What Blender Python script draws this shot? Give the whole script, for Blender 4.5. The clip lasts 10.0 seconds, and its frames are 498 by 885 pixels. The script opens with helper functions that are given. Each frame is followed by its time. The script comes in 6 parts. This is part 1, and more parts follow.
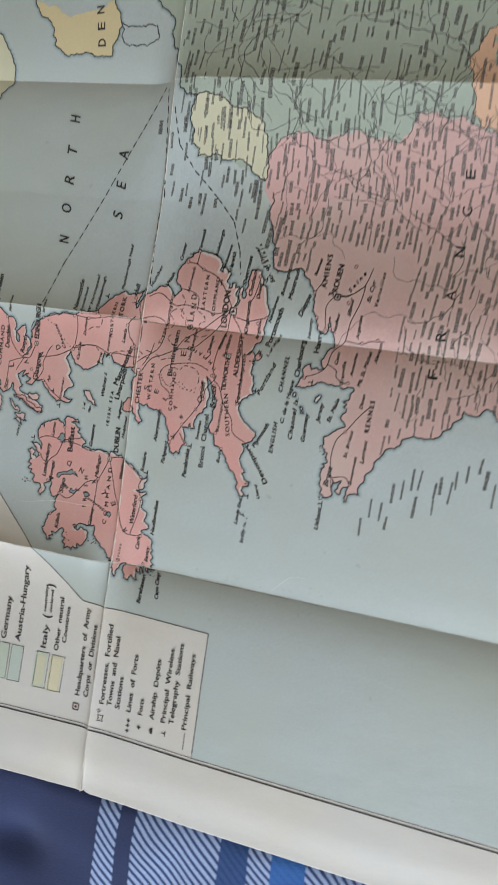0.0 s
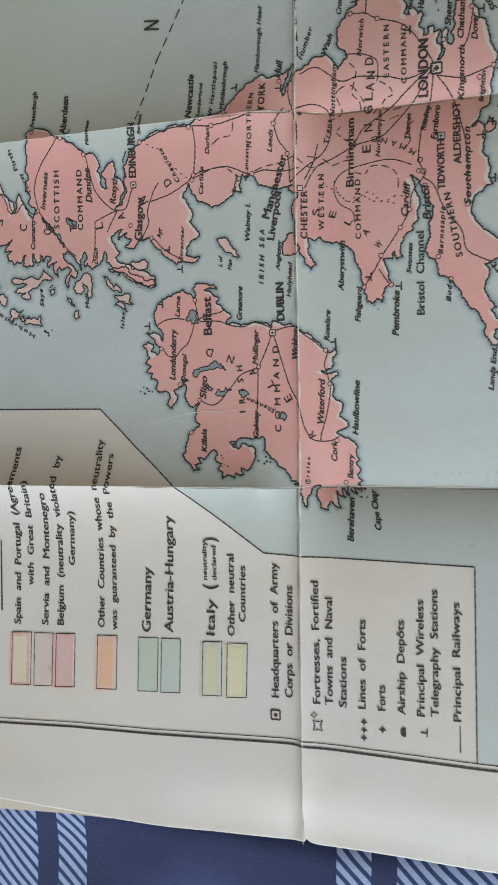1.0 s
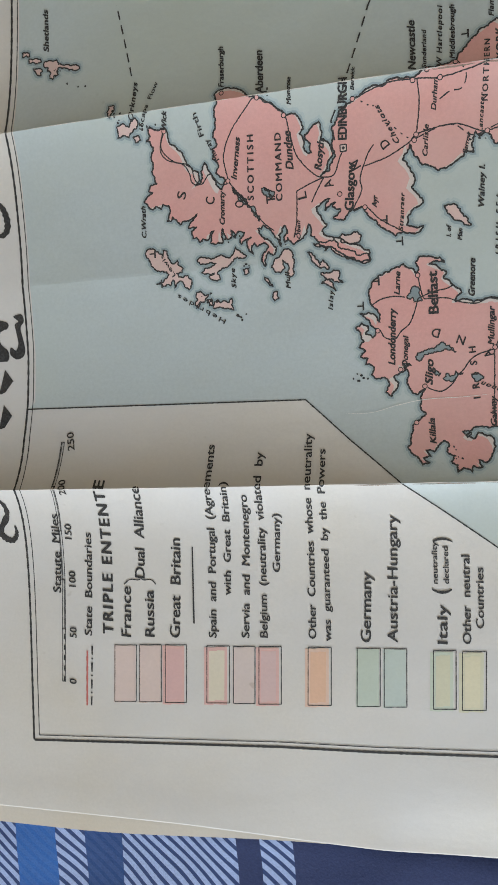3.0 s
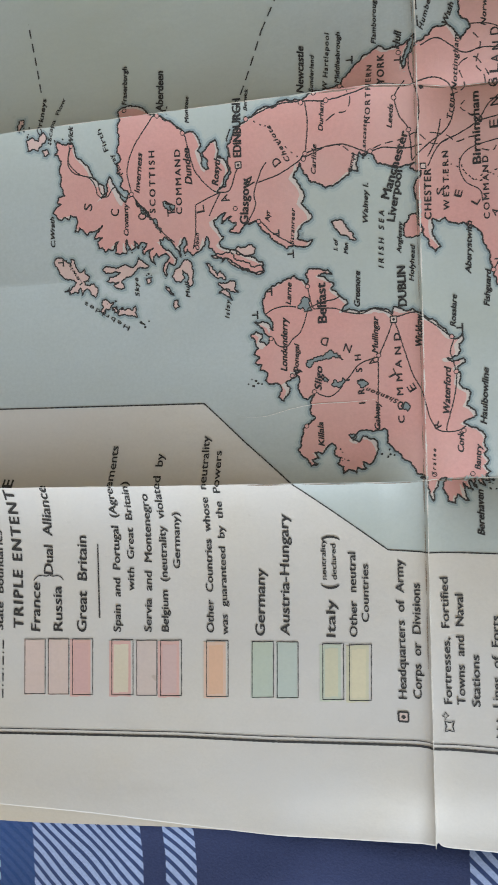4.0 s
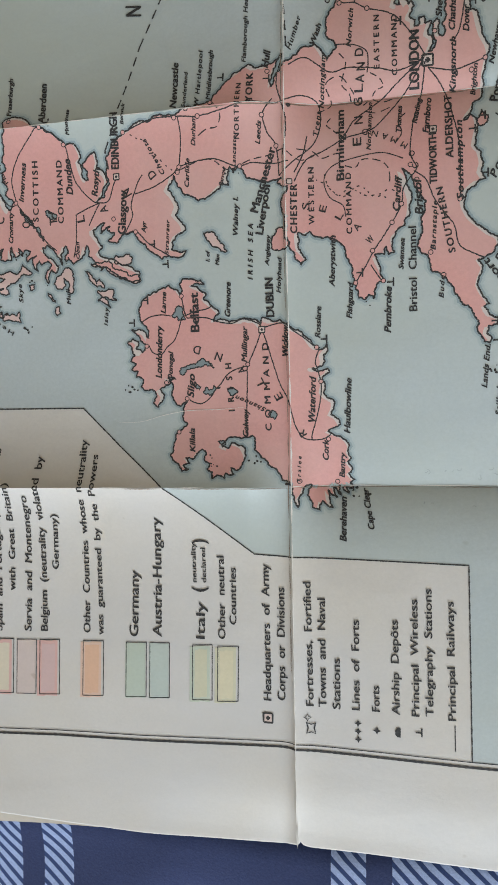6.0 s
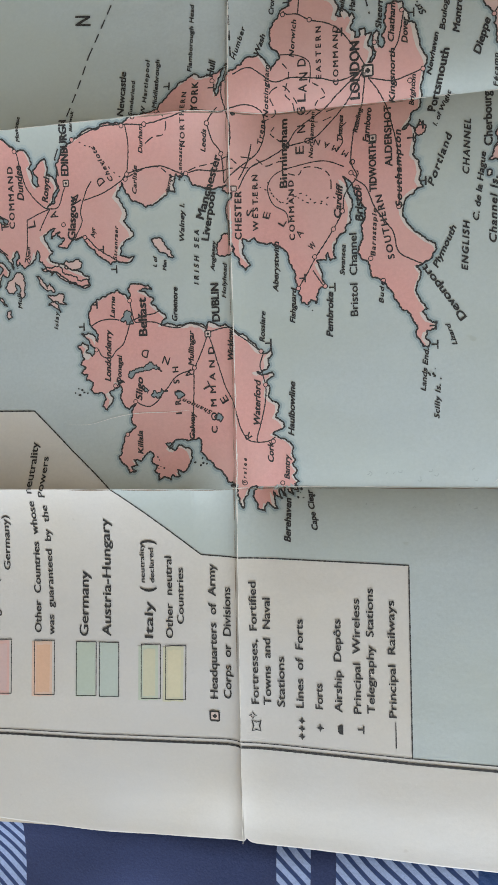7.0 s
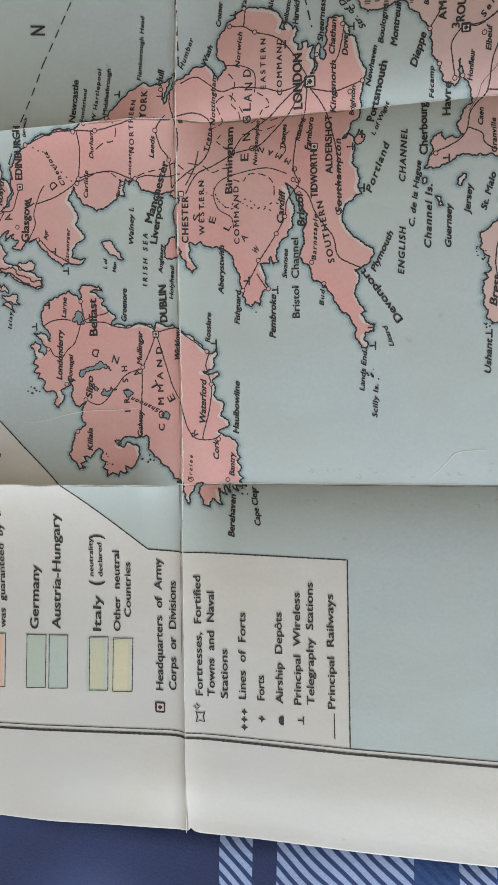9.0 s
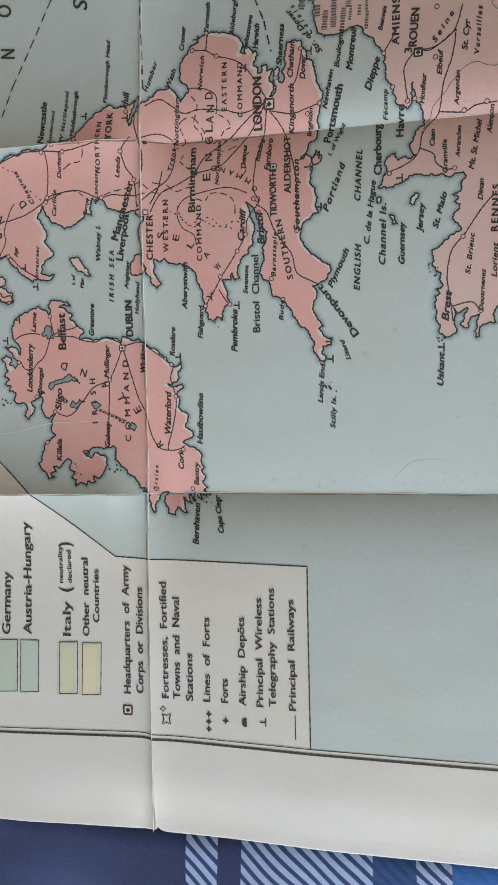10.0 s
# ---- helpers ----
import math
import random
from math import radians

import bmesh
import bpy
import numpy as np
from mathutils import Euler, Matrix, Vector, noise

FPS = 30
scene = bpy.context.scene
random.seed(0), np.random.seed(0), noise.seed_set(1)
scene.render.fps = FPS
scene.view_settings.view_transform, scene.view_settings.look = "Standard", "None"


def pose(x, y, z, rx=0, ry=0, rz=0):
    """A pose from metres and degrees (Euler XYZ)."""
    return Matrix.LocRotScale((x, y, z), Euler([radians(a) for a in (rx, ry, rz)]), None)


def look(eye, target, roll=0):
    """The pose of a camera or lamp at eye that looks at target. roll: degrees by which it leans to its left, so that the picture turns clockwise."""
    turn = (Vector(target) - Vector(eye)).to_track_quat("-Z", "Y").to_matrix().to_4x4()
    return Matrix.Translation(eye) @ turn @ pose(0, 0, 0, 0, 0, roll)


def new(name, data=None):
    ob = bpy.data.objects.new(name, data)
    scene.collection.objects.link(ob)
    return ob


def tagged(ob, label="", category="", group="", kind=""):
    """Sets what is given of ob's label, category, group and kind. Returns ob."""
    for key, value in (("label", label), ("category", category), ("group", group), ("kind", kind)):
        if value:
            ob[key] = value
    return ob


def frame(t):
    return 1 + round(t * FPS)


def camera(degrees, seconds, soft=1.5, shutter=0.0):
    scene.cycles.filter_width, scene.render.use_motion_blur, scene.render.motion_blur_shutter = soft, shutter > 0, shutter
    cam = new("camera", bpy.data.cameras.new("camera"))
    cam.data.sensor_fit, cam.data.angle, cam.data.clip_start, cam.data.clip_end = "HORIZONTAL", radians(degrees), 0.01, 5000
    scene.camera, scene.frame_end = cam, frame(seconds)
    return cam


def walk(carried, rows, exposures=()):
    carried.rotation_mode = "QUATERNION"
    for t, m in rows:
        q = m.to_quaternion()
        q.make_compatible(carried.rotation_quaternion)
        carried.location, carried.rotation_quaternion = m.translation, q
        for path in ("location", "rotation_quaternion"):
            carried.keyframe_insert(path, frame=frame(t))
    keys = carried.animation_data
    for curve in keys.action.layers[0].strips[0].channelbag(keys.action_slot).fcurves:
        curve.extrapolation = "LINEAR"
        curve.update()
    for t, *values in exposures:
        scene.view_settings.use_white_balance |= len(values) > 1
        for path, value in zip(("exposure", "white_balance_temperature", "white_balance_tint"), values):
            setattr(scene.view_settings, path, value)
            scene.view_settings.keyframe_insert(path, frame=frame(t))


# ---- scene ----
cam = camera(36.0, 10.0, soft=1.4, shutter=0.2)
TABLE = 0.55  # height of the bed's top, on which the map lies
ROWS = [
    (0.0, 0.1691, 0.0991, 0.3574, -0.99, 16.63, 8.59),
    (0.3, 0.1574, 0.0645, 0.3248, -2.20, 19.56, 3.46),
    (0.5, 0.1206, 0.0419, 0.3066, -1.82, 16.95, 1.72),
    (0.8, 0.0858, 0.0309, 0.2636, -2.48, 17.45, -0.50),
    (1.0, 0.0560, 0.0281, 0.2540, -2.12, 16.07, -0.74),
    (1.5, 0.0389, 0.0310, 0.2468, -2.09, 14.29, -1.56),
    (2.0, 0.0226, 0.0359, 0.2523, -2.37, 14.78, -2.01),
    (2.2, 0.0023, 0.0386, 0.2496, -2.84, 14.88, -2.73),
    (3.3, -0.0274, 0.0322, 0.2498, -4.22, 14.89, -2.69),
    (3.5, -0.0217, 0.0328, 0.2534, -4.18, 14.50, -2.63),
    (4.0, 0.0032, 0.0315, 0.2545, -3.52, 13.50, -2.22),
    (4.5, 0.0165, 0.0363, 0.2549, -3.24, 13.32, -1.87),
    (5.0, 0.0232, 0.0333, 0.2506, -3.21, 13.22, -1.42),
    (5.5, 0.0322, 0.0304, 0.2518, -2.97, 13.11, -1.16),
    (6.0, 0.0459, 0.0306, 0.2509, -2.85, 13.31, -1.17),
    (7.5, 0.0659, 0.0290, 0.2539, -2.36, 12.49, -1.02),
    (8.0, 0.0696, 0.0268, 0.2569, -2.08, 12.48, -0.66),
    (8.5, 0.0750, 0.0258, 0.2561, -1.96, 12.39, -0.69),
    (9.0, 0.0796, 0.0264, 0.2557, -1.85, 12.16, -0.66),
    (9.5, 0.0868, 0.0272, 0.2569, -1.79, 12.35, -0.68),
    (10.0, 0.0937, 0.0293, 0.2613, -1.71, 12.05, -0.84),
]
walk(cam, [(t, pose(x, y, TABLE + z, rx, ry, rz)) for t, x, y, z, rx, ry, rz in ROWS])

# ---- world and light: soft daylight from one window at the foot of the bed ----
world = bpy.data.worlds.new("sky")
scene.world = world
world.use_nodes = True
wn, wl = world.node_tree.nodes, world.node_tree.links
sky = wn.new("ShaderNodeTexSky")
sky.sky_type, sky.sun_disc, sky.sun_elevation, sky.sun_rotation = "NISHITA", False, radians(40), radians(150)
wl.new(sky.outputs["Color"], wn["Background"].inputs["Color"])
wn["Background"].inputs["Strength"].default_value = 0.12

WIN_X, WIN_Z, WIN_W, WIN_H, WALL_S = 0.55, 1.32, 1.5, 1.1, -1.55
lamp = bpy.data.lights.new("window_daylight", "AREA")
lamp.shape, lamp.size, lamp.size_y, lamp.energy, lamp.color = "RECTANGLE", WIN_W - 0.1, WIN_H - 0.1, 52.0, (0.775, 0.888, 1.0)
new("window_daylight", lamp).matrix_world = look((WIN_X, WALL_S - 0.02, WIN_Z), (WIN_X - 0.1, 0.4, 0.9))
scene.view_settings.exposure = 0.0

# ---- materials ----
def nodes_of(name, rough=0.7, spec=0.4):
    m = bpy.data.materials.new(name)
    m.use_nodes = True
    t = m.node_tree
    b = t.nodes["Principled BSDF"]
    b.inputs["Roughness"].default_value, b.inputs["Specular IOR Level"].default_value = rough, spec
    return m, t.nodes, t.links, b


def noise_node(n, l, scale, detail=4.0, rough=0.55, stretch=None):
    co, tex = n.new("ShaderNodeTexCoord"), n.new("ShaderNodeTexNoise")
    tex.inputs["Scale"].default_value, tex.inputs["Detail"].default_value, tex.inputs["Roughness"].default_value = scale, detail, rough
    if stretch:
        mp = n.new("ShaderNodeMapping")
        mp.inputs["Scale"].default_value = stretch
        l.new(co.outputs["Object"], mp.inputs["Vector"])
        l.new(mp.outputs["Vector"], tex.inputs["Vector"])
    else:
        l.new(co.outputs["Object"], tex.inputs["Vector"])
    return tex.outputs["Fac"]


def mixed(n, l, fac, a, b, kind="MIX"):
    mx = n.new("ShaderNodeMix")
    mx.data_type, mx.blend_type = "RGBA", kind
    for sock, v in ((mx.inputs[0], fac), (mx.inputs[6], a), (mx.inputs[7], b)):
        if isinstance(v, bpy.types.NodeSocket):
            l.new(v, sock)
        else:
            sock.default_value = v if isinstance(v, float) else (*v, 1)
    return mx.outputs[2]


def ranged(n, l, val, lo, hi, to_lo, to_hi):
    r = n.new("ShaderNodeMapRange")
    for k, v in enumerate((lo, hi, to_lo, to_hi)):
        r.inputs[k + 1].default_value = v
    l.new(val, r.inputs[0])
    return r.outputs[0]


def printed(name, colour, stain=0.10, grain=0.03, rough=0.55, spec=0.45):
    """Printed or bare map paper: a tint with foxing, uneven ink and paper fibre."""
    m, n, l, b = nodes_of(name, rough, spec)
    warm = (colour[0] * 0.90, colour[1] * 0.84, colour[2] * 0.72)
    blot = ranged(n, l, noise_node(n, l, 22.0, 5.0), 0.42, 0.75, 0.0, stain * 4)
    c = mixed(n, l, blot, colour, warm)
    fleck = ranged(n, l, noise_node(n, l, 900.0, 3.0, 0.7), 0.3, 0.7, 1 - grain, 1 + grain)
    comb = n.new("ShaderNodeCombineColor")
    for k in range(3):
        l.new(fleck, comb.inputs[k])
    c = mixed(n, l, 1.0, c, comb.outputs[0], "MULTIPLY")
    spots = ranged(n, l, noise_node(n, l, 160.0, 2.0, 0.4), 0.76, 0.80, 0.0, 0.35)
    c = mixed(n, l, spots, c, (colour[0] * 0.55, colour[1] * 0.47, colour[2] * 0.36))
    l.new(c, b.inputs["Base Color"])
    bump = n.new("ShaderNodeBump")
    bump.inputs["Strength"].default_value, bump.inputs["Distance"].default_value = 0.22, 0.0004
    l.new(noise_node(n, l, 420.0, 6.0, 0.65), bump.inputs["Height"])
    waves = n.new("ShaderNodeBump")  # slow buckling and soft creases of old paper
    waves.inputs["Strength"].default_value, waves.inputs["Distance"].default_value = 0.32, 0.0036
    l.new(noise_node(n, l, 17.0, 3.0, 0.5, (1.0, 1.3, 1.0)), waves.inputs["Height"])
    l.new(bump.outputs[0], waves.inputs["Normal"])
    l.new(waves.outputs[0], b.inputs["Normal"])
    return m


def mottled(material, other, scale, share):
    """Lets a second tint show through in broad patches."""
    t = material.node_tree
    b = t.nodes["Principled BSDF"]
    old = b.inputs["Base Color"].links[0].from_socket
    f = ranged(t.nodes, t.links, noise_node(t.nodes, t.links, scale, 3.0), 0.42, 0.68, 0.0, share)
    t.links.new(mixed(t.nodes, t.links, f, old, other), b.inputs["Base Color"])
    return material


def ink(name, colour=(0.030, 0.028, 0.027), worn=0.5):
    """Letterpress ink: near black, uneven and a little worn."""
    m, n, l, b = nodes_of(name, 0.6, 0.3)
    f = ranged(n, l, noise_node(n, l, 1500.0, 3.0, 0.7), 0.45, 0.8, 0.0, worn)
    l.new(mixed(n, l, f, colour, tuple(0.12 + c for c in colour)), b.inputs["Base Color"])
    return m


PAPER = mottled(printed("map_paper", (0.59, 0.553, 0.505), 0.09), (0.55, 0.535, 0.525), 12.0, 0.6)
PAPER_WORN = printed("worn_paper", (0.70, 0.67, 0.62), 0.05)
PAPER_UNDER = printed("underside_paper", (0.60, 0.54, 0.46), 0.16)
SEA = mottled(printed("sea_tint", (0.43, 0.475, 0.475), 0.06, 0.05, 0.42, 0.75), (0.425, 0.458, 0.40), 7.0, 0.9)
SHOAL = printed("shore_wash", (0.265, 0.325, 0.335), 0.06)
SHOAL_PALE = printed("outer_shore_wash", (0.39, 0.445, 0.438), 0.06)
BRITISH = mottled(printed("british_pink", (0.62, 0.318, 0.285), 0.05, 0.05), (0.60, 0.385, 0.345), 24.0, 0.6)
FRENCH = mottled(printed("french_pink", (0.57, 0.36, 0.33), 0.05, 0.05), (0.55, 0.42, 0.37), 18.0, 0.6)
BELGIAN = printed("belgian_rose", (0.60, 0.375, 0.35), 0.05)
GERMAN = printed("german_green", (0.36, 0.405, 0.335), 0.05)
NEUTRAL = printed("neutral_yellow", (0.62, 0.51, 0.30), 0.05)
NEUTRAL_PALE = printed("italian_yellow", (0.56, 0.53, 0.38), 0.05)
GUARANTEED = printed("guaranteed_orange", (0.66, 0.41, 0.28), 0.05)
PALE_PINK = printed("pale_pink", (0.60, 0.47, 0.42), 0.05)
EDGE_PINK = printed("edge_pink", (0.62, 0.38, 0.34), 0.05)
PALE_SHORE = printed("bare_shore_paper", (0.575, 0.505, 0.465), 0.08)
LOUGH = printed("lough_tint", (0.21, 0.25, 0.255), 0.05)
ISLE_PINK = printed("isle_pink", (0.60, 0.43, 0.39), 0.05)
INK = ink("black_ink")
INK_GREY = ink("grey_ink", (0.10, 0.095, 0.09))
INK_RED = ink("red_ink", (0.50, 0.13, 0.11))

# ---- the shape of the folded sheet, in millimetres ----
FOLD_ROWS = ((4.0, 8.6, -6.2, 12.5, 13.0, 24.0, 14.0), (129.5, 6.5, -3.9, 19.0, 15.0, 9.0, 12.0), (249.0, -5.0, 5.5, 17.0, 17.0, 17.0, 17.0))  # place, rise left and right of the long fold, reach up and down on either side
SHEET_L, SHEET_R, SHEET_B, SHEET_T = -222.0, 372.0, -120.5, 374.0


def sag(x, y):
    """How far the far panel dips, on one side of the long fold."""
    if not 129.5 < y < 249.0 or x < -16:
        return 0.0
    k = min(1.0, (x + 16) / 32)
    return 5.8 * k * k * (3 - 2 * k) * math.sin((y - 129.5) / 119.5 * math.pi) ** 2


def relief(x, y):
    k = min(1.0, max(0.0, (x + 16) / 32))
    k = k * k * (3 - 2 * k)
    z = -1.0
    for place, a, b, up_a, down_a, up_b, down_b in FOLD_ROWS:
        d = abs(y - place)
        if place == 4.0:  # the ridge flattens towards the long fold
            a *= 1.0 - 0.42 * min(1.0, max(0.0, (x + 95.0) / 70.0))
        z += a * (1 - k) * math.exp(-d / (up_a if y > place else down_a)) + b * k * math.exp(-d / (up_b if y > place else down_b))
    z += 0.7 * min(1.0, max(0.0, (-60 - x) / 40)) * math.exp(-abs(y - 77.0) / 9.0)  # faint older fold
    z -= 0.03 * max(0.0, 60.0 - abs(y - 189.5))
    if 4.0 < y < 129.5:  # the middle panel rises a little
        z += 0.035 * (y - 66.0) * math.sin((y - 4.0) / 125.5 * math.pi)
    z -= sag(x, y)
    return z + 1.7 * math.exp(-abs(x - 0.4) / (1.9 if x < 0.4 else 4.0))


def on_map(x, y, lift=0.0):
    """A point of the sheet in metres; lift orders the printed layers, each a hair above the one below."""
    d = sag(x, y) / 250.0
    return ((x + d * (x - 40.0)) * 0.001, (y + d * (y - 30.0)) * 0.001, TABLE + (relief(x, y) + lift * 0.55) * 0.001)


def mesh_of(name, bm, material, smooth=False):
    me = bpy.data.meshes.new(name)
    bm.to_mesh(me)
    bm.free()
    me.materials.append(material)
    if smooth:
        me.polygons.foreach_set("use_smooth", [True] * len(me.polygons))
    return me


def crease(bm):
    """Keeps the folds sharp where the sheet is shaded smooth."""
    for e in bm.edges:
        a, b = e.verts
        if any(abs(a.co.y - f * 0.001) < 1e-5 and abs(b.co.y - f * 0.001) < 1e-5 for f in FOLD_Y) or abs(a.co.x - 0.0004) < 1e-5 > abs(b.co.x - 0.0004):
            e.smooth = False


def part(name, bm, material, parent, label="", smooth=False):
    if isinstance(bm, bpy.types.Mesh):
        bm.materials.append(material)
        bm.name, me = name, bm
    else:
        if smooth:
            crease(bm)
        me = mesh_of(name, bm, material, smooth)
    ob = new(name, me)
    ob.parent = parent
    ob.matrix_parent_inverse = parent.matrix_world.inverted()
    return tagged(ob, label)


def ticks(a, b, step, places):
    s = {round(a + k * step, 3) for k in range(int((b - a) / step) + 1)} | {b}
    for p in places:
        s |= {round(p + o, 3) for o in (0, -0.5, 0.5, -1, 1, -1.7, 1.7, -2.6, 2.6, -4, 4) if a < p + o < b}
    return sorted(s)


def sheet_bm(xs, ys, fn):
    bm = bmesh.new()
    rows = [[bm.verts.new(fn(x, y)) for x in xs] for y in ys]
    for r0, r1 in zip(rows, rows[1:]):
        for k in range(len(xs) - 1):
            bm.faces.new((r0[k], r0[k + 1], r1[k + 1], r1[k]))
    return bm


FOLD_Y = [f[0] for f in FOLD_ROWS]
GRID_X = sorted(set([float(v) for v in range(-220, 371, 5) if abs(v) > 18] + [round(-18 + 1.5 * k, 2) for k in range(25)] + [0.4, -0.6, 1.2, -2.2, 2.2, SHEET_L, SHEET_R]))
GRID_Y = sorted(set([float(v) for v in range(-120, 374, 5) if min(abs(v - f) for f in FOLD_Y) > 17]
                    + [round(f + o, 2) for f in FOLD_Y for o in (0, -0.7, 0.7, -1.5, 1.5, -2.5, 2.5, -4, 4, -6, 6, -8, 8, -10, 10, -12.5, 12.5, -15.5, 15.5)] + [SHEET_B, -118.0, -115.5, -112.0, -108.0, SHEET_T]))


def draped(points, lift, row=0.4, over=None):
    """A flat outline laid over the relief of the sheet, filled in narrow rows; over: a second outline, outside which nothing is laid."""
    ys = [p[1] for p in points]
    lo, hi = min(ys), max(ys)
    levels = sorted({lo, hi} | {lo + row * k for k in range(1, int((hi - lo) / row) + 1)} | {f for f in FOLD_Y if lo < f < hi})
    verts, faces, seen = [], [], {}

    def edges_of(outline):
        return sorted((min(a[1], b[1]), max(a[1], b[1]), a, b) for a, b in zip(outline, outline[1:] + outline[:1]) if a[1] != b[1])

    def weld(x, y):
        key = (round(x * 20), round(y * 200))
        if key not in seen:
            seen[key] = len(verts)
            verts.append(on_map(x, y, lift))
        return seen[key]

    def spans(state, mid):
        while state[2] < len(state[0]) and state[0][state[2]][0] <= mid:
            state[1].append(state[0][state[2]])
            state[2] += 1
        state[1] = [e for e in state[1] if e[1] > mid]
        cross = sorted((a[0] + (b[0] - a[0]) * (mid - a[1]) / (b[1] - a[1]), max(-1.2, min(1.2, (b[0] - a[0]) / (b[1] - a[1])))) for _, _, a, b in state[1])
        return list(zip(cross[::2], cross[1::2]))

    first, second = [edges_of(points), [], 0], [edges_of(over), [], 0] if over else None
    for y0, y1 in zip(levels, levels[1:]):
        mid = (y0 + y1) / 2
        if y1 - y0 < 1e-6:
            continue
        runs = spans(first, mid)
        if second:
            held = spans(second, mid)
            runs = [(max(p, r), min(q, s)) for p, q in runs for r, s in held if max(p, r)[0] + 0.05 < min(q, s)[0]]
        for (xa, sa), (xb, sb) in runs:
            inner = [g for g in GRID_X if xa + 0.5 < g < xb - 0.5]
            rows = []
            for y in (y0, y1):
                rows.append([weld(x, y) for x in [xa + sa * (y - mid)] + inner + [xb + sb * (y - mid)]])
            faces += [(rows[0][k], rows[0][k + 1], rows[1][k + 1], rows[1][k]) for k in range(len(inner) + 1) if len({rows[0][k], rows[0][k + 1], rows[1][k + 1], rows[1][k]}) == 4]
    me = bpy.data.meshes.new("tint")
    me.from_pydata(verts, [], faces)
    return me


def stepped(points, step=1.2):
    out = []
    for (ax, ay), (bx, by) in zip(points, points[1:]):
        n = max(1, int(math.hypot(bx - ax, by - ay) / step))
        out += [(ax + (bx - ax) * k / n, ay + (by - ay) * k / n) for k in range(n)]
    return out + [points[-1]]


def rounded(points, closed=False, per=4):
    """A smooth line through the points (Catmull-Rom)."""
    n, out = len(points), []
    for k in range(n if closed else n - 1):
        p = [points[(k + j) % n] if closed else points[min(n - 1, max(0, k + j))] for j in (-1, 0, 1, 2)]
        for s in range(per):
            t = s / per
            out.append(tuple(0.5 * (2 * p[1][c] + (p[2][c] - p[0][c]) * t + (2 * p[0][c] - 5 * p[1][c] + 4 * p[2][c] - p[3][c]) * t * t
                                    + (3 * p[1][c] - p[0][c] - 3 * p[2][c] + p[3][c]) * t ** 3) for c in (0, 1)))
    return out if closed else out + [points[-1]]


def ragged(points, amount, seed, closed=True, step=0.55):
    """A coast: each run between two points is broken in halves that wander sideways, down to short steps.
    amount: the share of its length by which a run wanders, or a function of the place."""
    rng, out, n = random.Random(seed), [], len(points)

    def run(a, b):
        d = math.hypot(b[0] - a[0], b[1] - a[1])
        if d < step:
            out.append(a)
            return
        r = (amount(*a) if callable(amount) else amount) * rng.uniform(-1, 1)
        m = ((a[0] + b[0]) / 2 - (b[1] - a[1]) * r, (a[1] + b[1]) / 2 + (b[0] - a[0]) * r)
        run(a, m)
        run(m, b)

    for k in range(n if closed else n - 1):
        run(points[k], points[(k + 1) % n])
    return out if closed else out + [points[-1]]


def stroke(bm, points, width, lift, closed=False, taper=None):
    """Adds a drawn line of that width in millimetres."""
    n, rows, cols = len(points), [], max(1, int(width / 0.8))
    for k, (x, y) in enumerate(points):
        ax, ay = points[(k - 1) % n] if closed or k else points[0]
        bx, by = points[(k + 1) % n] if closed or k < n - 1 else points[-1]
        d = math.hypot(bx - ax, by - ay) or 1.0
        w = width * 0.5 * (1 + 0.18 * math.sin(k * 1.7 + x))
        if taper:
            w *= taper(k / max(1, n - 1))
        ox, oy = -(by - ay) / d * w, (bx - ax) / d * w
        rows.append([bm.verts.new(on_map(x + ox * c, y + oy * c, lift)) for c in (1 - 2 * j / cols for j in range(cols + 1))])
    for k in range(n if closed else n - 1):
        a, b = rows[k], rows[(k + 1) % n]
        for j in range(cols):
            bm.faces.new((a[j], a[j + 1], b[j + 1], b[j]))
    return bm


def dashes(a, b, on, off):
    d, out, s = math.hypot(b[0] - a[0], b[1] - a[1]), [], 0.0
    while s < d:
        e = min(d, s + on)
        out.append([(a[0] + (b[0] - a[0]) * q / d, a[1] + (b[1] - a[1]) * q / d) for q in (s, e)])
        s += on + off
    return out


# ---- lettering with the built-in font ----
glyph_cache = {}


def lettering(text, shear, spacing):
    key = (text, shear, spacing)
    if key not in glyph_cache:
        cu = bpy.data.curves.new("lettering", "FONT")
        cu.body, cu.size, cu.shear, cu.space_character, cu.resolution_u = text, 1.0, shear, spacing, 3
        ob = new("lettering", cu)
        me = bpy.data.meshes.new_from_object(ob.evaluated_get(bpy.context.evaluated_depsgraph_get()))
        vs = np.empty(len(me.vertices) * 3)
        me.vertices.foreach_get("co", vs)
        glyph_cache[key] = (vs.reshape(-1, 3)[:, :2].copy(), [tuple(p.vertices) for p in me.polygons])
        bpy.data.objects.remove(ob)
        bpy.data.curves.remove(cu)
        bpy.data.meshes.remove(me)
    return glyph_cache[key]


